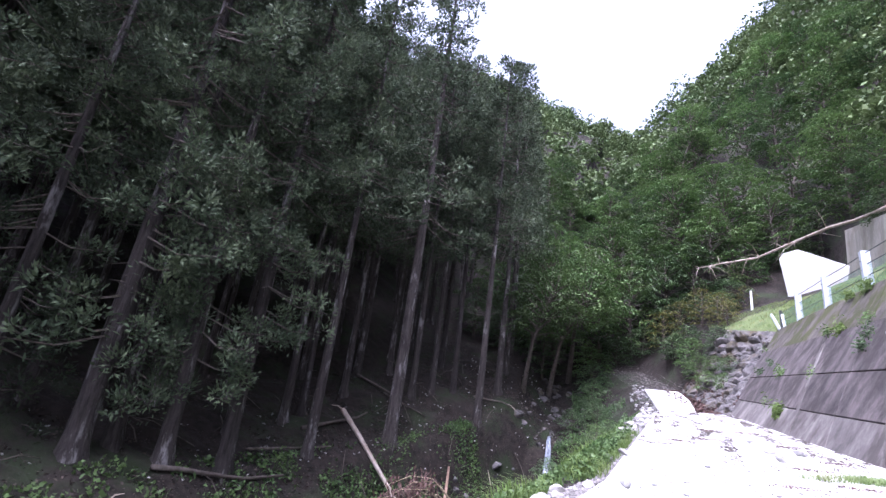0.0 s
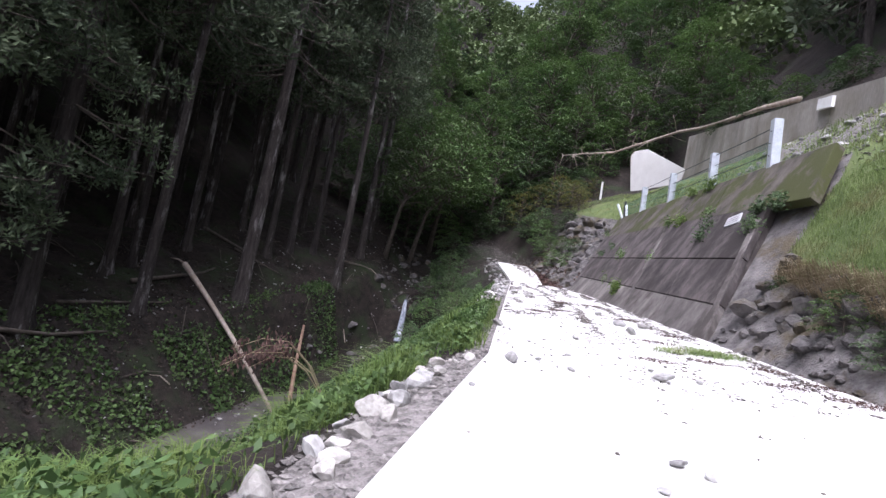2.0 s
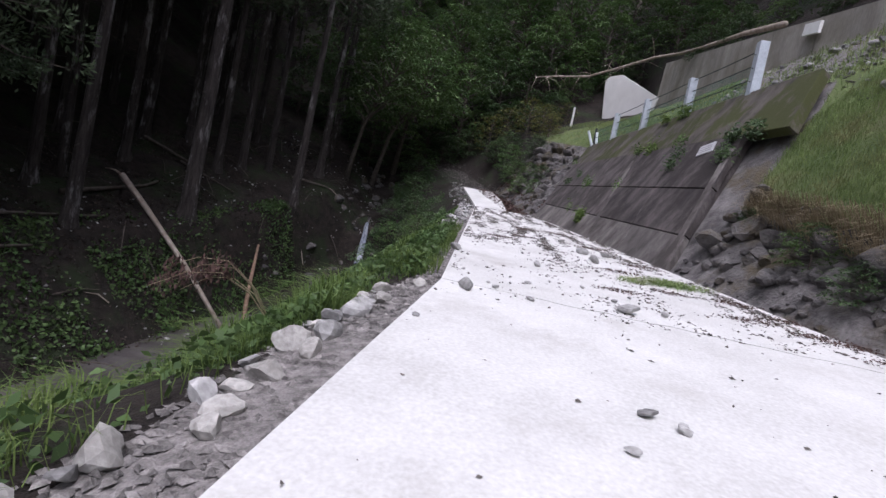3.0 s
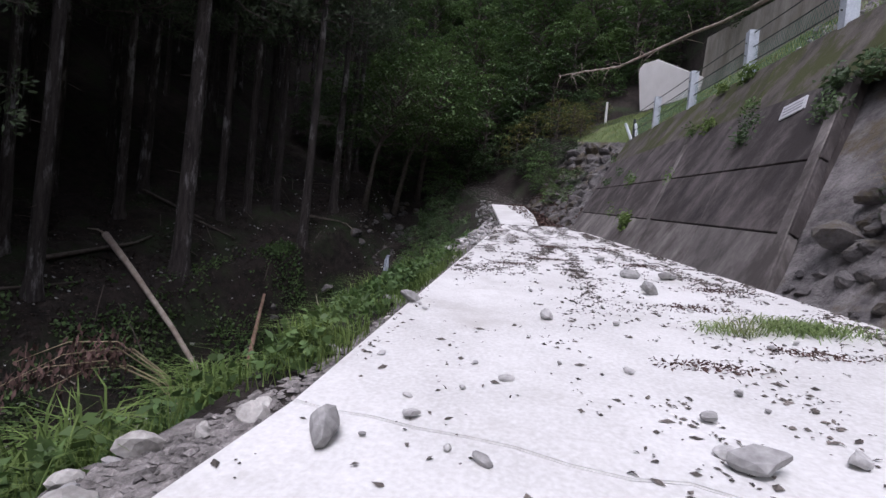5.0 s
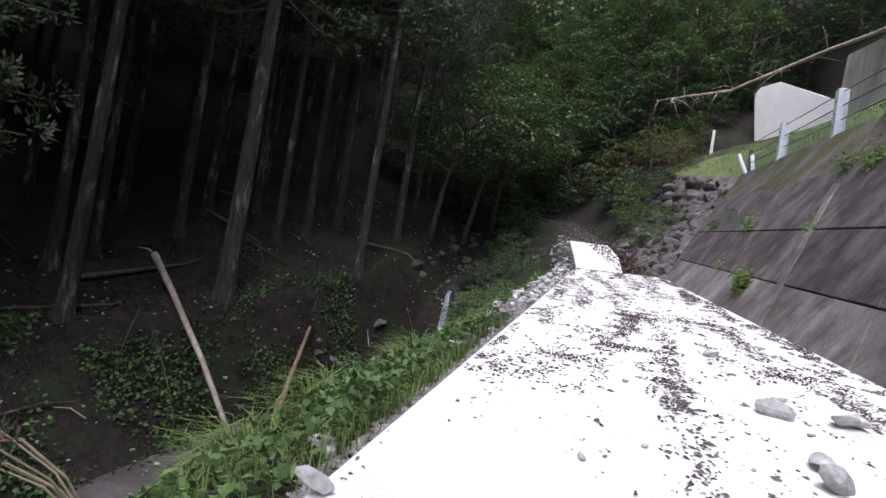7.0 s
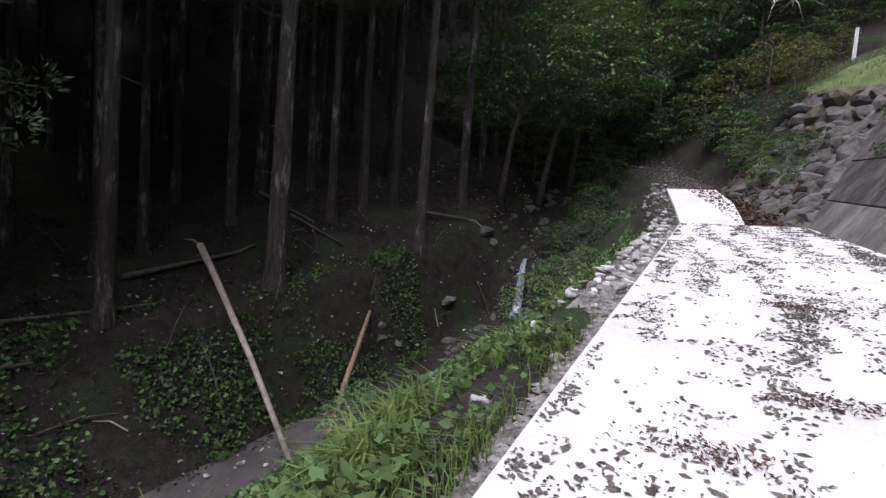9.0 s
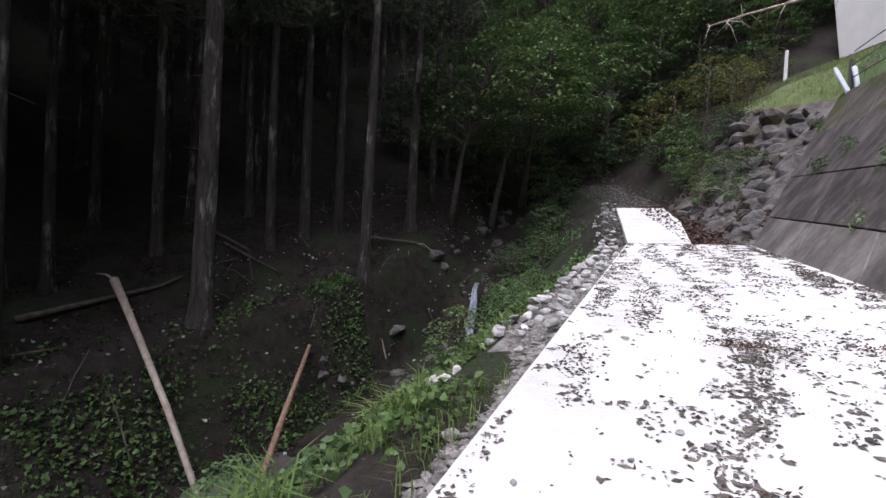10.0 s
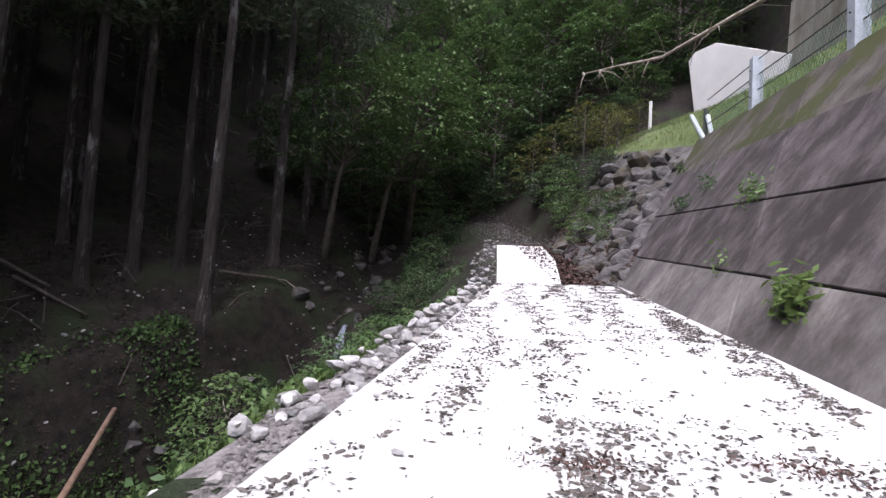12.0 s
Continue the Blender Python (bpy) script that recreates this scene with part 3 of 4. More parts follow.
for x, y, k, s in ((1.0, 42, 0, 0.9), (0.7, 44.5, 1, 1.0), (1.9, 45, 2, 1.1), (2.4, 47.5, 1, 1.1), (0.2, 47, 2, 1.2), (-1.2, 48.5, 2, 1.2), (1.4, 38.6, 0, 0.7), (1.6, 36.4, 0, 0.5), (3.4, 44.5, 2, 0.8), (4.5, 48.5, 1, 1.0), (6.0, 50.5, 0, 1.1),
                   (-5.2, 36.5, 1, 0.7), (-5.9, 39.0, 1, 0.7), (-6.4, 42, 1, 1.0), (-6.9, 45.8, 1, 1.1), (-7.2, 38.0, 1, 0.8), (-6.6, 35.2, 0, 0.6), (-4.4, 31.5, 1, 0.55), (-4.9, 33.8, 0, 0.6), (-3.9, 28.5, 0, 0.4), (-3.0, 21.0, 0, 0.42), (-2.9, 23.5, 1, 0.42), (-3.1, 26.0, 0, 0.45),
                   (2.6, 40.0, 1, 0.7), (3.4, 41.5, 2, 0.7), (2.9, 43.0, 2, 0.9), (1.2, 40.2, 1, 0.7), (2.2, 37.6, 0, 0.5), (2.9, 36.0, 1, 0.5), (2.4, 34.4, 0, 0.4), (-0.2, 45.6, 1, 1.0), (0.0, 50.0, 1, 1.3), (-3.0, 51.0, 1, 1.4), (-5.5, 50.2, 1, 1.3), (-7.6, 48.5, 0, 1.2), (3.6, 46.6, 1, 1.0), (5.2, 46.8, 2, 0.7), (5.0, 13.2, 1, 0.25), (4.85, 10.9, 0, 0.33), (4.75, 9.6, 1, 0.3), (-3.9, 17.0, 1, 0.4), (8.4, 52, 1, 1.2), (11.2, 30.0, 1, 0.8), (11.4, 26.5, 0, 0.6), (11.3, 34.2, 1, 0.9), (11.5, 22.5, 1, 0.7)):
    plant(SHRUBS[k], x, y, pick.uniform(0, 6.28), s)
for p in BROAD + SHRUBS:
    drop(p)


def far_woods():
    """Crowns made of smaller domes of leaves, their faces turned up and out."""
    rng = np.random.default_rng(77)
    quads = []

    def crown(x, y, r, domes, per, leaf):
        z = height(x, y) + r * 0.7
        for _ in range(domes):
            d = unit(rng.normal(0, 1, 3) + [0, 0, 0.5])
            c = np.array([x, y, z]) + d * np.array([r, r, r * 1.3]) * rng.uniform(0.6, 1.0)
            q = unit(rng.normal(0, 1, (per, 3)) + np.array([0, 0, 0.7]) + d * 0.5)
            quads.append(leaf_quads(c + q * r * 0.42 * np.array([1, 1, 0.7]), np.cross(q, rng.normal(0, 1, (per, 3))), leaf, leaf * 0.7, rng, flat=0.5))

    for i in range(800):
        crown(rng.uniform(-75, 95), rng.uniform(84, 185), rng.uniform(2.4, 4.6), 11, 13, 0.95)
    for i in range(380):
        crown(rng.uniform(17, 95), rng.uniform(40, 88), rng.uniform(2.0, 3.8), 14, 15, 0.62)
    return tagged(new("far_woods", quads_mesh("far_woods", np.concatenate(quads), FAR_LEAF)), "dense green woods over the far valley sides", "woods", kind="stuff")


far_woods()


# ---- ground cover ----
def scatter_leaves(name, label, category, spots, mat, length, width, up, rng):
    c = np.asarray(spots, float)
    along = rng.normal(0, 1, c.shape)
    along[:, 2] = np.abs(along[:, 2]) * up
    return tagged(new(name, quads_mesh(name, leaf_quads(c, along, length, width, rng), mat)), label, category, kind="stuff")


def blades(name, label, roots, tall, width, mat, rng, lean=0.5, tip=None):
    """Grass: each blade two quads, bent over."""
    r = np.asarray(roots, float)
    n = len(r)
    a = rng.uniform(0, 2 * math.pi, n)
    d = np.stack([np.cos(a), np.sin(a), 0 * a], axis=1)
    if tip is not None:
        d = unit(d * 0.7 + np.asarray(tip))
    s = np.cross(d, [0, 0, 1.0]) * (width / 2)
    h = (tall * rng.uniform(0.5, 1.25, n))[:, None]
    up = np.array([0, 0, 1.0])
    p1 = r + d * h * lean * 0.3 + up * h * 0.6
    p2 = r + d * h * lean + up * h * (1.0 - lean * 0.45)
    q1 = np.stack([r - s, r + s, p1 + s * 0.8, p1 - s * 0.8], axis=1)
    q2 = np.stack([p1 - s * 0.8, p1 + s * 0.8, p2 + s * 0.1, p2 - s * 0.1], axis=1)
    return tagged(new(name, quads_mesh(name, np.concatenate([q1, q2]), mat)), label, "grass", kind="stuff")


cover = np.random.default_rng(9)


def spots(n, ylo, yhi, fx, lift=0.0, patch=None):
    out = []
    while len(out) < n:
        y = cover.uniform(ylo, yhi)
        x = fx(y)
        if patch is not None and noise.noise(Vector((x * patch, y * patch, 5.5))) < cover.uniform(-0.25, 0.4):
            continue
        out.append((x, y, height(x, y) + 0.02 + lift * cover.uniform(0, 1) ** 2))
    return out


def verge(y):
    return edge_left(y) - table(y, (8.6, 0.85), (9.6, 0.12), (18.5, 0.12), (20, 0.85)) - abs(cover.normal(0, 1.1))


blades("verge_grass", "lush green grass on the bank below the road", spots(11000, 1.5, 30, verge, 0, 0.9), 0.26, 0.009, GRASS, cover, 0.75, (-0.4, -0.2, 0))
blades("near_grass", "long green grass on the bank below the road", spots(5000, 1.5, 9, lambda y: edge_left(y) - 1.4 - cover.uniform(0, 3.0), 0, 0.8), 0.34, 0.009, GRASS, cover, 0.7)
scatter_leaves("weeds", "low leafy weeds on the bank below the road", "weeds", spots(24000, 1.5, 30, lambda y: edge_left(y) - table(y, (8.6, 0.9), (9.6, 0.3), (18.5, 0.3), (20, 0.9)) - abs(cover.normal(0, 1.9)), 0.32, 0.9), LEAF, 0.1, 0.06, 0.6, cover)
scatter_leaves("slope_plants", "dark leafy plants on the bank below the road", "plants", spots(19000, 3, 46, lambda y: cover.uniform(creek_x(y) + 0.6, edge_left(y) - 1.5), 0.35, 0.4), LEAF_DARK, 0.14, 0.09, 0.6, cover)
scatter_leaves("bank_plants", "broad green leaves of plants on the stream bank", "plants", spots(8500, 4, 31, lambda y: cover.uniform(bank_x(y) - 0.8, creek_x(y) - 0.8), 0.3, 0.9), LEAF, 0.17, 0.13, 0.7, cover)
scatter_leaves("fallen_leaves", "brown leaf litter on the forest floor, darkened for shade", "leaf litter", spots(20000, 2, 44, lambda y: cover.uniform(bank_x(y) - 9, creek_x(y) - 0.6), 0.04), SHADED_LITTER, 0.14, 0.07, 0.2, cover)
scatter_leaves("sunny_weeds", "pale green weeds in the open below the forest edge", "weeds", spots(9000, 2.5, 10.5, lambda y: cover.uniform(-13.5, -5.5), 0.3, 0.5), MOUND_GRASS, 0.11, 0.05, 0.8, cover)
mound = spots(36000, 3, 15.0, lambda y: cover.uniform(*[profile(y)[0][i] + o for i, o in ((10, -0.05), (11, 0.4))]))
blades("mound_grass", "short green grass covering the steep mound", mound, 0.17, 0.01, MOUND_GRASS, cover, 0.8, (-0.5, -0.2, 0))
blades("dry_fringe", "dry brown grass hanging over the mound's broken edge", spots(3800, 4, 13.8, lambda y: profile(y)[0][10] + cover.uniform(-0.3, 0.12)), 0.4, 0.014, DRY, cover, 1.6, (-1.6, -0.3, 0))
blades("bench_grass", "short green grass on the bench above the wall", spots(12000, 14.5, 44, lambda y: cover.uniform(profile(y)[0][10], profile(y)[0][11] + 1.5)), 0.22, 0.02, MOUND_GRASS, cover, 0.6)


# ---- stones ----
def stone_mesh(seed, mat, squash=0.65):
    rng = np.random.default_rng(seed)
    bm = bmesh.new()
    bmesh.ops.create_icosphere(bm, subdivisions=2, radius=0.5)
    cuts = unit(rng.normal(0, 1, (9, 3)))
    depth = rng.uniform(0.2, 0.4, 9)
    for v in bm.verts:
        p = np.array(v.co)
        for c, d in zip(cuts, depth):
            over = p @ c - d
            if over > 0:
                p = p - c * over
        v.co = Vector(p * (1, 0.8, squash)) * (1 + rng.normal(0, 0.035))
    me = bpy.data.meshes.new("stone")
    bm.to_mesh(me)
    bm.free()
    me.materials.append(mat)
    return me


STONES = [stone_mesh(s, ROCK, sq) for s, sq in ((1, 0.6), (2, 0.7), (3, 0.5), (4, 0.75), (5, 0.6))]
PALE_STONES = [stone_mesh(s, CREAM_ROCK, sq) for s, sq in ((6, 0.7), (7, 0.8), (8, 0.6))]
DARK_STONES = [stone_mesh(s, CLIFF, sq) for s, sq in ((12, 0.8), (13, 0.7), (14, 0.9))]
sp = random.Random(21)


def stone(x, y, size, kinds, label, group, z=None, name="stone", sink=0.12):
    ob = new(name, sp.choice(kinds))
    z = height(x, y) if z is None else z
    ob.matrix_basis = Matrix.LocRotScale((x, y, z + size * (0.28 - sink)), Euler((sp.uniform(-0.3, 0.3), sp.uniform(-0.3, 0.3), sp.uniform(0, 6.28))), (size * sp.uniform(0.9, 1.4), size, size * sp.uniform(0.8, 1.1)))
    return tagged(ob, label, "stone", group)


# loose stones on the road
for x, y, s in [(-0.77, 8.37, 0.26), (-0.38, 8.69, 0.11), (1.11, 11.12, 0.1), (0.44, 11.17, 0.2), (1.25, 9.06, 0.13), (1.19, 8.66, 0.12), (1.3, 8.55, 0.24), (0.04, 8.33, 0.1), (-1.06, 11.44, 0.26), (2.03, 14.79, 0.2), (2.58, 14.5, 0.2), (1.81, 8.73, 0.14), (-0.57, 8.43, 0.06), (2.65, 10.95, 0.1), (-0.13, 8.41, 0.06), (-0.47, 8.95, 0.06), (0.71, 5.42, 0.1), (0.54, 5.57, 0.12), (0.72, 5.46, 0.1), (-1.17, 6.86, 0.08), (0.28, 5.06, 0.09), (1.9, 14.41, 0.3), (2.45, 14.44, 0.3), (1.91, 13.04, 0.3), (1.9, 13.37, 0.25), (1.71, 16.56, 0.22)]:
    stone(x, y, s, STONES, "loose grey stone lying on the concrete road", "loose stones on the road", road_z(x, y), sink=0.03)
for i in range(90):
    y = sp.uniform(9, 24)
    x = sp.uniform(edge_left(y) + 0.1, edge_right(y) - 0.1)
    stone(x, y, sp.choice((0.05, 0.06, 0.07, 0.09)), STONES, "small grey stone lying on the concrete road", "loose stones on the road", road_z(x, y), sink=0.03)
# row of stones along the road's outer edge
y = 0.5
while y < 29.4:
    big = (0.12 + 0.32 * sp.random() ** 1.5 if y < 7.5 else 0.1 + 0.2 * sp.random() ** 2) if y < 19 else 0.1 + 0.14 * sp.random()
    x = edge_left(y) - (0.6 if y < 8.7 else 0.28) - sp.uniform(-0.22, 0.3)
    stone(x, y, big, PALE_STONES if sp.random() < (0.75 if y < 9 else 0.25) else STONES, "pale angular boulder edging the road", "stones edging the road", None, "boulder")
    y += big * sp.uniform(0.5, 1.0) + (0.9 if 9 < y < 19 and sp.random() < 0.75 else 0)
for i in range(120):
    y = sp.uniform(19, 31)
    d = abs(sp.gauss(0, 0.75))
    x = edge_left(y) - 0.15 - d
    stone(x, y, sp.uniform(0.14, 0.36), STONES + PALE_STONES[:1], "grey angular stone of the rubble beside the road", "rubble beside the road", height(x, y) + max(0, 0.28 - 0.25 * d) * sp.random())
for i in range(40):
    y = sp.uniform(31, 45)
    x = edge_left(y) - sp.uniform(-0.1, 1.2)
    stone(x, y, sp.uniform(0.15, 0.35), STONES, "grey angular stone of the rubble beside the road", "rubble beside the road")
# rocks at the foot of the mound and of the wall's end
for x, y, s in ((4.55, 13.6, 0.8), (4.95, 13.0, 0.95), (4.35, 12.8, 0.45), (4.9, 12.1, 0.7), (4.5, 11.3, 0.55), (5.05, 11.0, 0.8), (4.75, 10.2, 0.6), (5.15, 9.6, 0.85), (4.85, 8.8, 0.55), (5.3, 8.2, 0.9), (5.1, 7.3, 0.7), (5.5, 6.5, 0.9), (5.0, 13.9, 0.6), (5.4, 14.0, 0.7), (5.55, 14.05, 0.6)):
    stone(x, y, s, DARK_STONES, "dark damp rock at the foot of the grassy mound", "rocks under the mound", None, "rock")
def heap(name, label, kinds, spots_sizes):
    """Many stones in one mesh."""
    verts, faces = [], []
    for x, y, z, size in spots_sizes:
        me = sp.choice(kinds)
        m = Matrix.LocRotScale((x, y, z), Euler((sp.uniform(-0.5, 0.5), sp.uniform(-0.5, 0.5), sp.uniform(0, 6.28))), (size * sp.uniform(0.9, 1.4), size, size * sp.uniform(0.7, 1.1)))
        o = len(verts)
        verts += [tuple(m @ v.co) for v in me.vertices]
        faces += [tuple(i + o for i in q.vertices) for q in me.polygons]
    tagged(new(name, mesh_of(name, verts, faces, kinds[0].materials[0])), label, "stones", kind="stuff")


def across(n, ylo, yhi, fx, lo, hi, sink=0.1):
    out = []
    for _ in range(n):
        y = sp.uniform(ylo, yhi)
        x, k = fx(y), sp.uniform(lo, hi)
        out.append((x, y, height(x, y) + k * (0.2 - sink), k))
    return out


heap("cutting_rock", "cracked grey rock face of the road cutting", DARK_STONES, across(190, 29.8, 40, lambda y: edge_right(y) + 0.1 + sp.random() * (profile(y)[0][10] - edge_right(y)) * min(1.0, (y - 29.3) / 7.5), 0.6, 1.7, 0.44))
heap("mound_rubble", "dark damp rubble under the grassy mound", DARK_STONES, across(230, 4, 14, lambda y: sp.uniform(edge_right(y) + 0.05, profile(y)[0][10] + 0.1), 0.08, 0.42, 0.12))
heap("scree_stones", "grey stones of the scree below the upper wall", STONES, across(220, 9, 25, lambda y: sp.uniform(7.6, 9.7), 0.1, 0.4))
heap("bank_stones", "grey stones lying on the stream bank", STONES, across(620, 8, 44, lambda y: sp.uniform(bank_x(y) - 5, creek_x(y) + 1), 0.06, 0.2, 0.2))
heap("stream_rocks", "dark wet rocks in the stream bed", DARK_STONES, across(90, 28, 47, lambda y: creek_x(y) + sp.uniform(-2.2, 2.0), 0.3, 1.1, 0.3))


def grit(name, label, places, sizes, mat, rng):
    """Many small angular chips in one mesh: squashed octahedra."""
    base = np.array([(1, 0, 0), (-1, 0, 0), (0, 1, 0), (0, -1, 0), (0, 0, 0.8), (0, 0, -0.4)], float)
    tri = [(0, 2, 4), (2, 1, 4), (1, 3, 4), (3, 0, 4), (2, 0, 5), (1, 2, 5), (3, 1, 5), (0, 3, 5)]
    verts, faces = [], []
    for i, (p, s) in enumerate(zip(places, sizes)):
        a = rng.uniform(0, 6.28)
        c, sn = math.cos(a), math.sin(a)
        k = rng.uniform(0.5, 1.2, (6, 1))
        b = base * k * (s * rng.uniform(0.7, 1.5), s * 0.7, s * 0.5)
        verts += [(p[0] + q[0] * c - q[1] * sn, p[1] + q[0] * sn + q[1] * c, p[2] + q[2]) for q in b]
        faces += [tuple(j + 6 * i for j in t) for t in tri]
    return tagged(new(name, mesh_of(name, verts, faces, mat)), label, "gravel", kind="stuff")


grng = np.random.default_rng(31)


def on_road(n, ylo, yhi, dens, lift):
    out = []
    while len(out) < n:
        y = ylo + (yhi - ylo) * grng.uniform()
        x = grng.uniform(edge_left(y) + 0.04, edge_right(y) - 0.02)
        if grng.uniform() < dens(x, y):
            out.append((x, y, road_z(x, y) + lift))
    return out


def strewn(x, y):
    """How thickly debris lies: little on the first slab, then drifts along the road with two clean wheel tracks."""
    e, w = edge_left(y), edge_right(y)
    u = (x - e) / (w - e)
    k = 0.35 + 0.65 * max(0.0, 1 - abs(u - 0.42) / 0.16) + 1.0 * max(0.0, u - 0.7) / 0.3 + 0.6 * max(0, 1 - u / 0.14)
    if y < 14:
        k *= 0.12 + 0.88 * max(0, u - 0.25) if y > 8 else 0.02 + 0.5 * max(0, u - 0.72)
    n = 0.8 * noise.noise(Vector((x * 2.3, y * 0.45, 2.0))) + 0.7 * noise.noise(Vector((x * 4.5, y * 3.4, 7.0)))
    return max(0.0, min(1.0, k * (0.14 + 1.2 * n)))


grit("road_grit", "small grey chips of stone strewn over the road", on_road(15000, 2, 29.5, strewn, 0.006), 0.01 + 0.034 * grng.uniform(0, 1, 15000) ** 2, LITTER, grng)
p = np.array(on_road(7000, 2, 29.5, strewn, 0.01))
tagged(new("road_litter", quads_mesh("road_litter", leaf_quads(p, grng.normal(0, 1, p.shape) * [1, 1, 0.03], 0.045, 0.02, grng, flat=0.85), LITTER)), "dead brown leaves and twigs strewn over the road", "leaf litter", kind="stuff")


def heaps(centres, n, spread):
    out = []
    for x, y in centres:
        q = grng.normal(0, 1, (n, 2)) * spread + [x, y]
        out += [(a, b, road_z(a, b) + 0.01 + 0.03 * grng.uniform()) for a, b in q if edge_left(b) + 0.05 < a < edge_right(b)]
    return np.array(out)


p = heaps(((1.55, 10.0), (2.6, 10.6), (3.0, 11.6), (3.2, 9.4), (3.6, 10.6), (2.2, 12.2), (2.9, 13.6), (0.75, 19.0), (2.0, 19.2), (-0.1, 15.2), (0.6, 16.2), (3.9, 9.0), (4.3, 8.2), (4.5, 7.6), (4.2, 8.8), (4.0, 9.8), (2.5, 16.0)), 220, [0.2, 0.08])
tagged(new("litter_heaps", quads_mesh("litter_heaps", leaf_quads(p, grng.normal(0, 1, p.shape) * [1, 1, 0.3], 0.042, 0.016, grng), RED_LITTER)), "red-brown heaps of dead leaves on the road", "leaf litter", kind="stuff")
p = spots(4500, 29.9, 41, lambda y: cover.uniform(edge_right(y) - 1.6, edge_right(y) + 0.8), 0.15)
scatter_leaves("cutting_litter", "brown leaf litter below the cracked rock", "leaf litter", p, RED_LITTER, 0.16, 0.07, 0.3, cover)
places = [(x, y, height(x, y) + 0.01) for y in grng.uniform(0, 30, 6500) for x in [edge_left(y) - grng.uniform(0.02, table(y, (8, 0.9), (10, 0.22), (18, 0.22), (20, 0.9)))]]
grit("verge_gravel", "loose grey gravel on the road's shoulder", places, grng.uniform(0.02, 0.07, len(places)), GRAVEL, grng)
places = [(x, y, height(x, y) + 0.01) for y in grng.uniform(30, 50, 3000) for x in [grng.uniform(edge_left(y) - 0.8, edge_right(y) + 0.3)]]
grit("upper_gravel", "loose brown gravel on the track beyond the concrete", places, grng.uniform(0.03, 0.09, len(places)), GRAVEL, grng)
places = [(x, y, height(x, y) + 0.01) for y in grng.uniform(8, 25, 2500) for x in [grng.uniform(7.5, 9.8)]]
grit("scree_gravel", "grey scree below the upper wall", places, grng.uniform(0.03, 0.1, len(places)), GRAVEL, grng)
blades("road_tuft", "clump of green grass lying on the road", [(x, y, road_z(x, y)) for x, y in zip(grng.normal(2.95, 0.26, 420), grng.normal(11.5, 0.15, 420))] + [(x, y, road_z(x, y)) for x, y in zip(grng.normal(2.2, 0.16, 120), grng.normal(11.2, 0.1, 120))], 0.16, 0.012, MOUND_GRASS, grng, 1.7)


# ---- guard fence on the wall ----
def top_of_wall(y):
    return wall_at(y, 1.0, -0.15)


def post_at(y, tall=0.95, lean=0.0):
    p = top_of_wall(y)
    ob = thing("fence_post", "galvanised steel channel post standing on the retaining wall", "post", p - [0, 0, 0.05], "guard fence posts")
    prof = [(-0.14, -0.13), (0.14, -0.13), (0.14, -0.11), (-0.12, -0.11), (-0.12, 0.11), (0.14, 0.11), (0.14, 0.13), (-0.14, 0.13)]
    bm = bmesh.new()
    lo = [bm.verts.new((x, w, 0)) for x, w in prof]
    hi = [bm.verts.new((x + lean * tall, w, tall)) for x, w in prof]
    bm.faces.new(lo[::-1])
    bm.faces.new(hi)
    for i in range(8):
        bm.faces.new((lo[i], lo[(i + 1) % 8], hi[(i + 1) % 8], hi[i]))
    bmesh.ops.recalc_face_normals(bm, faces=bm.faces)
    part_bm("channel", bm, STEEL, ob)
    for h in (0.25, 0.5, 0.75):
        bm = bmesh.new()
        bmesh.ops.create_cone(bm, cap_ends=True, segments=8, radius1=0.02, radius2=0.016, depth=0.05, matrix=Matrix.Translation((-0.15, 0, h * tall)) @ Matrix.Rotation(math.pi / 2, 4, "Y"))
        part_bm("bolt", bm, WIRE, ob)
    return ob


POSTS = [18.3, 22.5, 26.8, 31.0]
for y in POSTS:
    post_at(y, 1.7 if y < 19 else 1.55)
end = thing("fence_anchor", "pair of slanting steel tubes anchoring the guard fence", "post", top_of_wall(34.5) - [0, 0, 0.05])
for dx in (-0.13, 0.15):
    v, f = tube([(dx, 0, 0), (dx * 2 - 0.15, 0.6, 1.05)], [0.08, 0.08], 10)
    part("tube", mesh_of("tube", v, f, STEEL), end)
v, f = tube([(0.1, 0.7, 0), (0.1, 0.7, 1.35)], [0.08, 0.08], 8)
part("post", mesh_of("post", v, f, WIRE), end)
for h in (0.5, 0.95, 1.4):
    pts = [top_of_wall(y) + [0, 0, h + (0.02 if y in POSTS else 0)] for y in (34.6, 31.0, 29.0, 26.8, 24.6, 22.5, 20.4, 18.3)]
    v, f = tube(pts, [0.018] * len(pts), 5)
    tagged(new("guard_cable", mesh_of("guard_cable", v, f, WIRE)), "dark steel cable strung between the fence posts", "cable", "guard cables")
strands = []
for i in range(134):
    for s in (1, -1):
        y0 = 18.4 + i * 0.12
        a, b = top_of_wall(y0) + [0.05, 0, 0.02], top_of_wall(y0 + s * 0.5) + [0.05, 0, 1.0]
        if 18.3 < y0 + s * 0.5 < 34.4:
            strands.append(tube([a, b], [0.004, 0.004], 3, False))
v, f = join_tubes(strands)
tagged(new("fence_net", mesh_of("fence_net", v, f, NET)), "green wire netting between the guard fence posts", "fence net")

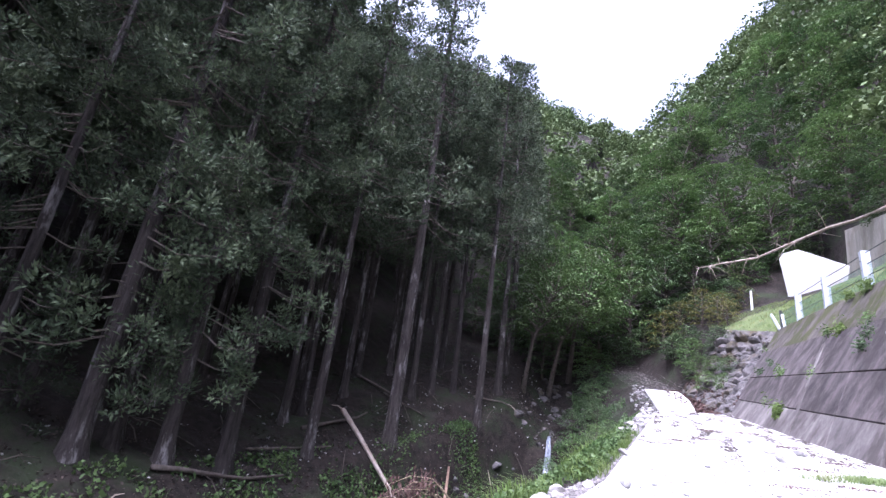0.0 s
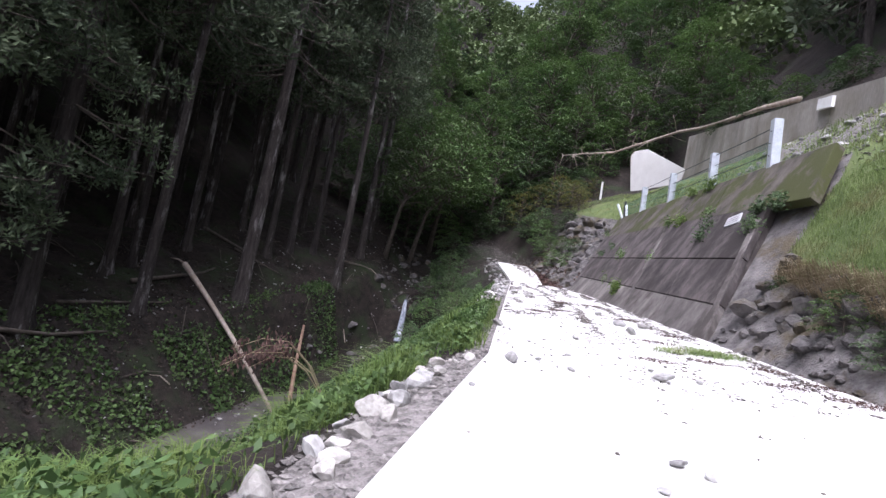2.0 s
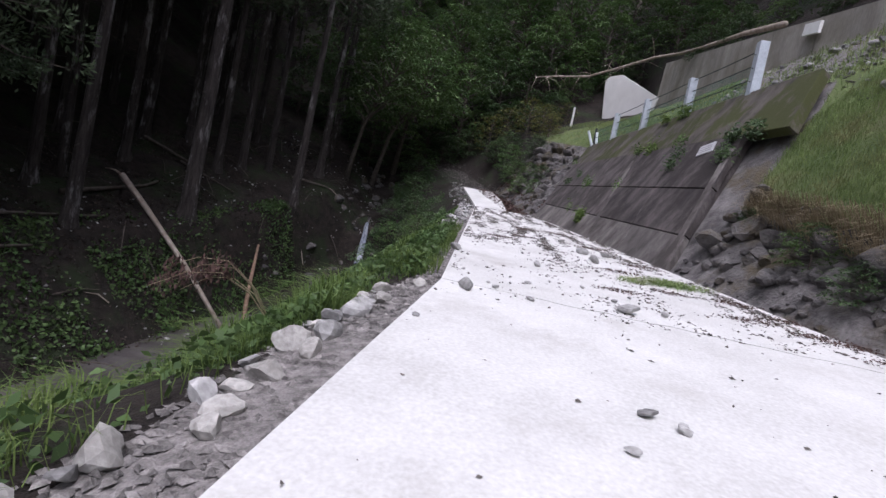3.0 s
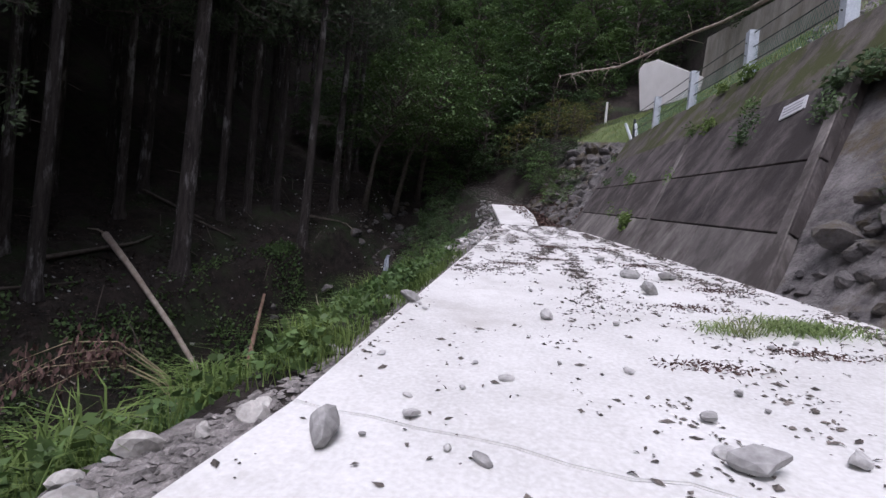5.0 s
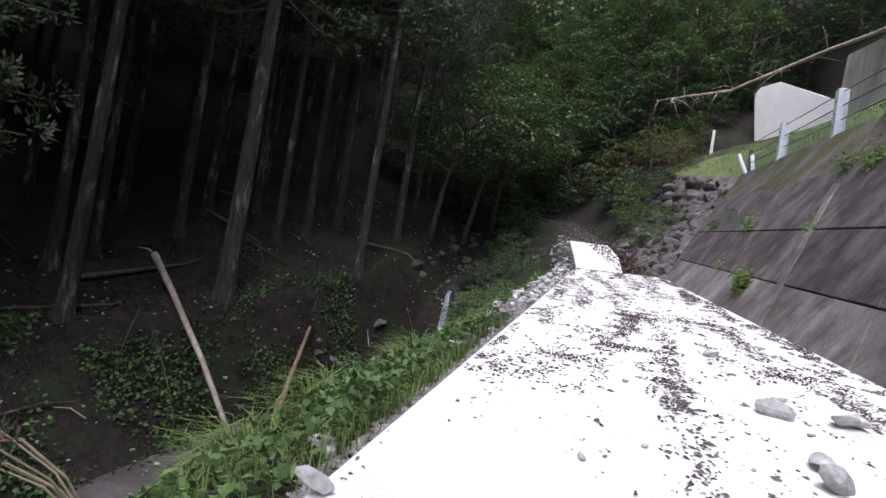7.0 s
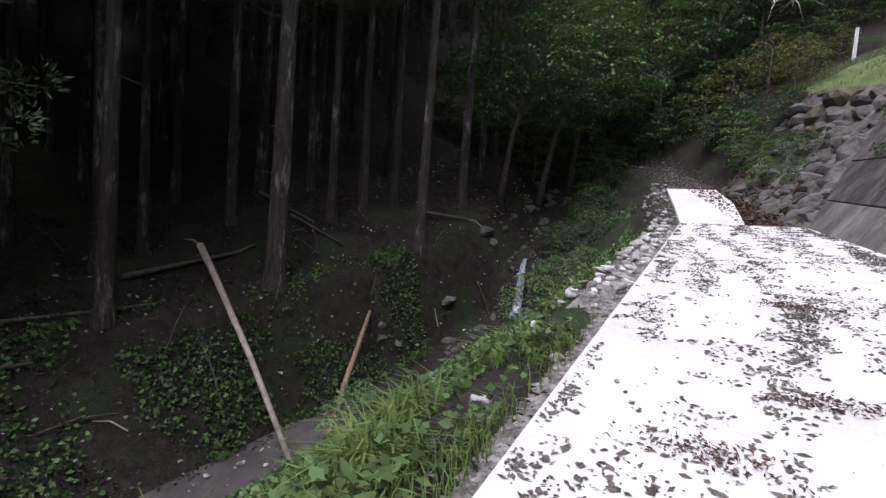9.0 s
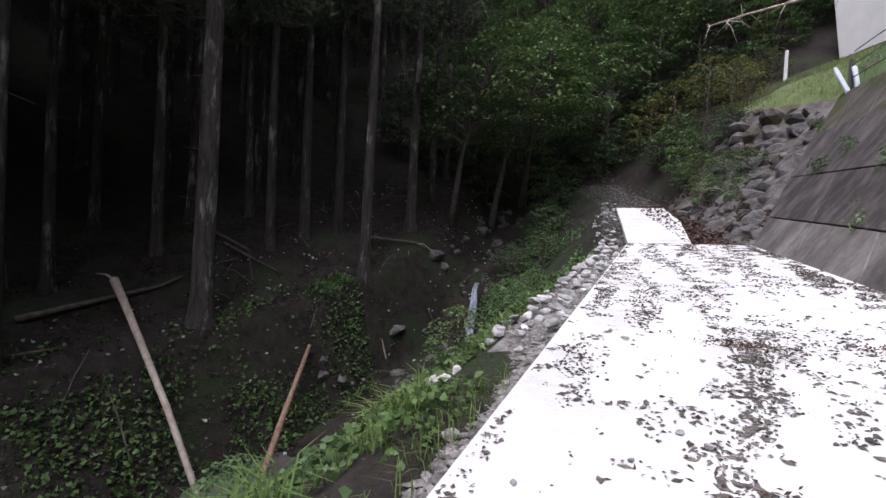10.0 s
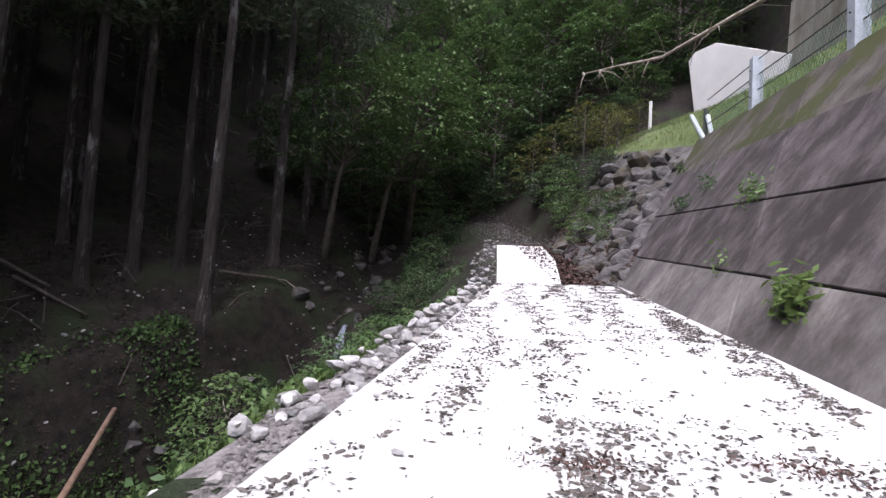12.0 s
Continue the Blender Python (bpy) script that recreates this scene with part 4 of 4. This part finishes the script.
# sign on the wall
sign = thing("wall_sign", "small grey plate fixed to the retaining wall", "sign", (0, 0, 0))
c = [wall_at(y, v, 0.03) for y, v in ((16.95, 0.597), (17.62, 0.572), (17.85, 0.632), (17.2, 0.655))]
bm = bmesh.new()
vs = [bm.verts.new(p) for p in c] + [bm.verts.new(p - OUT * 0.03) for p in c]
for f in ((0, 1, 2, 3), (7, 6, 5, 4), (0, 4, 5, 1), (1, 5, 6, 2), (2, 6, 7, 3), (3, 7, 4, 0)):
    bm.faces.new([vs[i] for i in f])
bmesh.ops.recalc_face_normals(bm, faces=bm.faces)
part_bm("plate", bm, PLATE, sign)
for k in range(3):
    q = [c[0] + (c[1] - c[0]) * i + (c[3] - c[0]) * j + OUT * 0.005 for i, j in ((0.1, 0.25 * k + 0.17), (0.9, 0.25 * k + 0.17), (0.9, 0.25 * k + 0.28), (0.1, 0.25 * k + 0.28))]
    part("bar", mesh_of("bar", q, [(0, 1, 2, 3)], INK), sign, "faded line of lettering")


# plants on the wall
def wall_tuft(y, v, n, mat, ln, seed):
    rng = np.random.default_rng(seed)
    c = wall_at(y, v, 0.08) + rng.normal(0, 1, (n, 3)) * [0.1, 0.18, 0.14]
    ob = new("wall_plant", quads_mesh("wall_plant", leaf_quads(c, rng.normal(0, 0.5, (n, 3)) + [-0.6, 0, -0.3], ln, ln * 0.4, rng), mat))
    return tagged(ob, "small green plant rooted in a joint of the wall", "plant", "plants on the wall", "stuff")


for i, (y, v, n, m, ln) in enumerate(((22.4, 0.11, 260, GRASS, 0.16), (29.5, 0.42, 110, LEAF_DARK, 0.12), (28.6, 0.5, 90, LEAF_DARK, 0.1), (25.6, 0.4, 150, LEAF, 0.12), (24.8, 0.16, 40, LEAF, 0.1), (18.6, 0.52, 140, LEAF_DARK, 0.13),
                                          (21.8, 0.68, 130, GRASS, 0.14), (23.0, 0.68, 110, LEAF, 0.12), (19.6, 0.7, 100, LEAF, 0.12), (33.0, 0.7, 60, LEAF, 0.1), (22.0, 0.98, 200, GRASS, 0.16), (23.5, 0.97, 120, GRASS, 0.14), (21.6, 0.38, 60, LEAF, 0.1),
                                          (16.3, 0.66, 220, LEAF_DARK, 0.14), (15.9, 0.55, 200, LEAF_DARK, 0.12), (15.6, 0.68, 160, LEAF_DARK, 0.14), (18.9, 0.6, 90, LEAF_DARK, 0.12))):
    wall_tuft(y, v, n, m, ln, 60 + i)

# ---- fresh concrete block on the bench ----
def block():
    q = [(8.34, 46.93, 13.5), (8.05, 47.49, 17.13), (8.3, 47.0, 17.44), (9.04, 45.52, 17.25), (11.16, 41.27, 14.39), (10.92, 41.76, 13.07)]
    bm = bmesh.new()
    a = [bm.verts.new(p) for p in q]
    b = [bm.verts.new((p[0] + 0.55, p[1] + 0.9, p[2] - 0.1)) for p in q]
    n = len(q)
    bm.faces.new(a)
    bm.faces.new(b[::-1])
    for i in range(n):
        bm.faces.new((a[i], b[i], b[(i + 1) % n], a[(i + 1) % n]))
    bmesh.ops.recalc_face_normals(bm, faces=bm.faces)
    bmesh.ops.bevel(bm, geom=bm.edges[:], offset=0.04, segments=1, affect="EDGES")
    me = bpy.data.meshes.new("concrete_block")
    bm.to_mesh(me)
    bm.free()
    me.materials.append(NEW_CONCRETE)
    tagged(new("concrete_block", me), "pale fresh concrete block on the grassy bench", "concrete block")


block()
sx, sy, sz = (5.36, 44.0, 13.25)
v, f = tube([(sx, sy, sz - 1.6), (sx, sy, sz)], [0.09, 0.08], 6)
tagged(new("marker_stake", mesh_of("marker_stake", v, f, WHITE)), "white painted marker stake on the bench", "stake")
# small white plate on the upper wall
q = [(9.7, 20.6, upper_z(20.6) - 0.65), (9.7, 21.5, upper_z(21.5) - 0.65), (9.74, 21.5, upper_z(21.5) - 0.2), (9.74, 20.6, upper_z(20.6) - 0.2)]
q = q + [(x + 0.12, y, z) for x, y, z in q]
tagged(new("wall_plate", mesh_of("wall_plate", q, [(0, 1, 2, 3), (7, 6, 5, 4), (0, 4, 5, 1), (1, 5, 6, 2), (2, 6, 7, 3), (3, 7, 4, 0)], WHITE)), "small white plate on the upper wall", "plate")


# ---- dead wood ----
def log_of(name, label, pts, radii, mat, forks=(), category="log"):
    ob = thing(name, label, category)
    v, f = tube(pts, radii, 8)
    part("stem", mesh_of("stem", v, f, mat, True), ob)
    for a, b, r in forks:
        m = (np.array(a) + np.array(b)) / 2 + [0, 0, 0.12 * np.linalg.norm(np.array(b) - np.array(a))]
        v, f = tube([a, m, b], [r, r * 0.7, r * 0.3], 5)
        part("branch", mesh_of("branch", v, f, mat, True), ob)
    return ob


LOG = [(1.65, 46.0, 15.83), (3.63, 46.0, 16.26), (6.2, 46.0, 16.7), (10.2, 41.0, 17.3), (10.6, 37.0, 16.15), (10.9, 34.0, 15.45), (10.5, 28.0, 13.75), (10.3, 24.0, 12.45)]
frng = np.random.default_rng(51)
forks = []
for i in range(26):
    k = frng.integers(0, 3)
    t = frng.uniform(0, 1)
    a = np.array(LOG[k]) * (1 - t) + np.array(LOG[k + 1]) * t
    forks.append((a, a + frng.normal(0, 1, 3) * [1.0, 0.8, 0.7] + [-0.4, 0, -0.5], 0.03))
log_of("fallen_tree", "bleached fallen tree lying along the upper wall's top", LOG, [0.04, 0.06, 0.09, 0.11, 0.1, 0.12, 0.12, 0.14], DEAD, forks)
log_of("leaning_pole", "peeled grey pole leaning from the stream bed to the bank", [(-10.4, 22.3, -5.35), (-13.1, 22.95, -2.9), (-15.85, 23.6, -0.75), (-17.5, 24.0, 0.42)], [0.09, 0.1, 0.12, 0.15], DEAD, [((-17.4, 24.0, 0.38), (-18.2, 23.8, 0.6), 0.06)], "pole")
log_of("broken_pole", "red-brown broken pole leaning in the stream bed", [(-10.3, 23.6, -5.6), (-11.4, 26.0, -3.8), (-12.4, 28.4, -2.0)], [0.12, 0.1, 0.07], BROWN_WOOD, (), "pole")
for a, b, r, lift in (((-21, 29.5), (-16.9, 29.5), 0.1, 0.2), ((-18.0, 21.4), (-17.6, 26.7), 0.12, 0.2), ((-18.2, 29.2), (-14.8, 29.2), 0.07, 0.2), ((-16.8, 12.5), (-15.6, 18.0), 0.1, 0.2), ((-13.4, 33.8), (-11.0, 35.2), 0.08, 0.3), ((-15.0, 8.2), (-13.6, 12.4), 0.11, 0.2), ((-17.4, 17.4), (-16.0, 21.6), 0.07, 0.2)):
    n = 6
    pts = [(a[0] + (b[0] - a[0]) * i / n, a[1] + (b[1] - a[1]) * i / n) for i in range(n + 1)]
    pts = [(x, y, height(x, y) + lift) for x, y in pts]
    log_of("fallen_log", "grey fallen trunk lying on the forest floor", pts, [r * (1 - 0.08 * i) for i in range(n + 1)], TWIG)
for i in range(50):
    y = sp.uniform(6, 40)
    x = sp.uniform(bank_x(y) - 6, creek_x(y) - 1)
    a, ln = sp.uniform(0, 6.28), sp.uniform(0.8, 2.4)
    x2, y2 = x + ln * math.cos(a), y + ln * math.sin(a)
    v, f = tube([(x, y, height(x, y) + 0.1), ((x + x2) / 2, (y + y2) / 2, (height(x, y) + height(x2, y2)) / 2 + 0.25), (x2, y2, height(x2, y2) + 0.12)], [0.028, 0.022, 0.01], 5)
    tagged(new("dead_branch", mesh_of("dead_branch", v, f, DEAD if i % 9 == 0 else TWIG)), "dead grey branch lying on the forest floor", "branch", "dead branches")


# withered plant arching over the bank
def withered():
    ob = thing("withered_bush", "withered brown plant arching over the stream bank", "bush")
    rng = np.random.default_rng(8)
    stems, quads = [], []
    root = np.array([-5.1, 13.6, height(-5.1, 13.6) - 0.1])
    for i in range(7):
        tip = np.array([-6.5 - rng.uniform(0, 0.5), 11.8 + rng.uniform(-0.4, 0.5), -1.15 + rng.uniform(-0.25, 0.25)])
        mid = (root + tip) / 2 + [0, 0, 0.75 + rng.uniform(-0.1, 0.2)]
        stems.append(tube([root, (root + mid) / 2 + [0, 0, 0.2], mid, (mid + tip) / 2 + [0, 0, 0.15], tip], [0.018, 0.015, 0.012, 0.008, 0.004], 5))
        for t in rng.uniform(0.35, 1.0, 60):
            c = mid + (tip - mid) * (t - 0.3) / 0.7 + [0, 0, 0.2 * (1 - t)]
            quads.append(leaf_quads(c[None] + rng.normal(0, 0.1, (1, 3)), np.array([[0.1, -0.2, -1.0]]), 0.14, 0.05, rng))
    v, f = join_tubes(stems)
    tagged(part("stem", mesh_of("stem", v, f, DRY), ob), kind="stuff")
    tagged(part("foliage", quads_mesh("foliage", np.concatenate(quads), RED_LITTER), ob, "shrivelled red-brown leaves"), kind="stuff")


withered()


# tall grass tufts on the bank
def grass_tuft(x, y, n, tall, seed):
    rng = np.random.default_rng(seed)
    r = np.stack([rng.normal(x, 0.13, n), rng.normal(y, 0.13, n)], axis=1)
    roots = [(a, b, height(a, b) - 0.02) for a, b in r]
    ob = blades("grass_tuft", "tuft of long arching green grass on the bank", roots, tall, 0.018, GRASS, rng, 0.85)
    ob["kind"] = ""
    del ob["kind"]
    ob["group"] = "tufts of long grass"


for i, (x, y, n, t) in enumerate(((-2.6, 8.6, 160, 0.8), (-3.2, 9.4, 160, 0.9), (-2.4, 9.8, 120, 0.6), (-3.6, 8.2, 160, 0.9), (-1.75, 10.1, 140, 0.45), (-2.4, 12.3, 200, 0.6), (-2.2, 13.2, 200, 0.6), (-2.0, 14.6, 160, 0.5), (-2.5, 15.8, 160, 0.55), (-4.2, 9.0, 140, 0.9), (-3.0, 10.6, 140, 0.8), (-2.1, 17.2, 120, 0.45), (-2.3, 7.4, 120, 0.6), (-4.4, 7.0, 140, 0.7))):
    grass_tuft(x, y, n, t, 90 + i)


# small waterfall
def waterfall():
    pts = [(36.2, -0.05), (35.75, -0.35), (35.5, -1.0), (35.2, -1.9), (34.9, -2.6), (34.3, -2.85)]
    rng = np.random.default_rng(4)
    verts, faces = [], []
    for i, (y, z) in enumerate(pts):
        for k in range(7):
            verts.append((-8.25 + (k - 3) * (0.03 + 0.012 * i) + 0.05 * i + rng.normal(0, 0.02), y + rng.normal(0, 0.05) - 0.5, z + 0.35))
    for i in range(len(pts) - 1):
        for k in range(6):
            faces.append((i * 7 + k, i * 7 + k + 1, i * 7 + k + 8, i * 7 + k + 7))
    ob = new("waterfall", mesh_of("waterfall", verts, faces, WATER, True))
    s = ob.modifiers.new("thickness", "SOLIDIFY")
    s.thickness = 0.06
    tagged(ob, "narrow white waterfall dropping over dark rock", "waterfall", kind="structure")


waterfall()
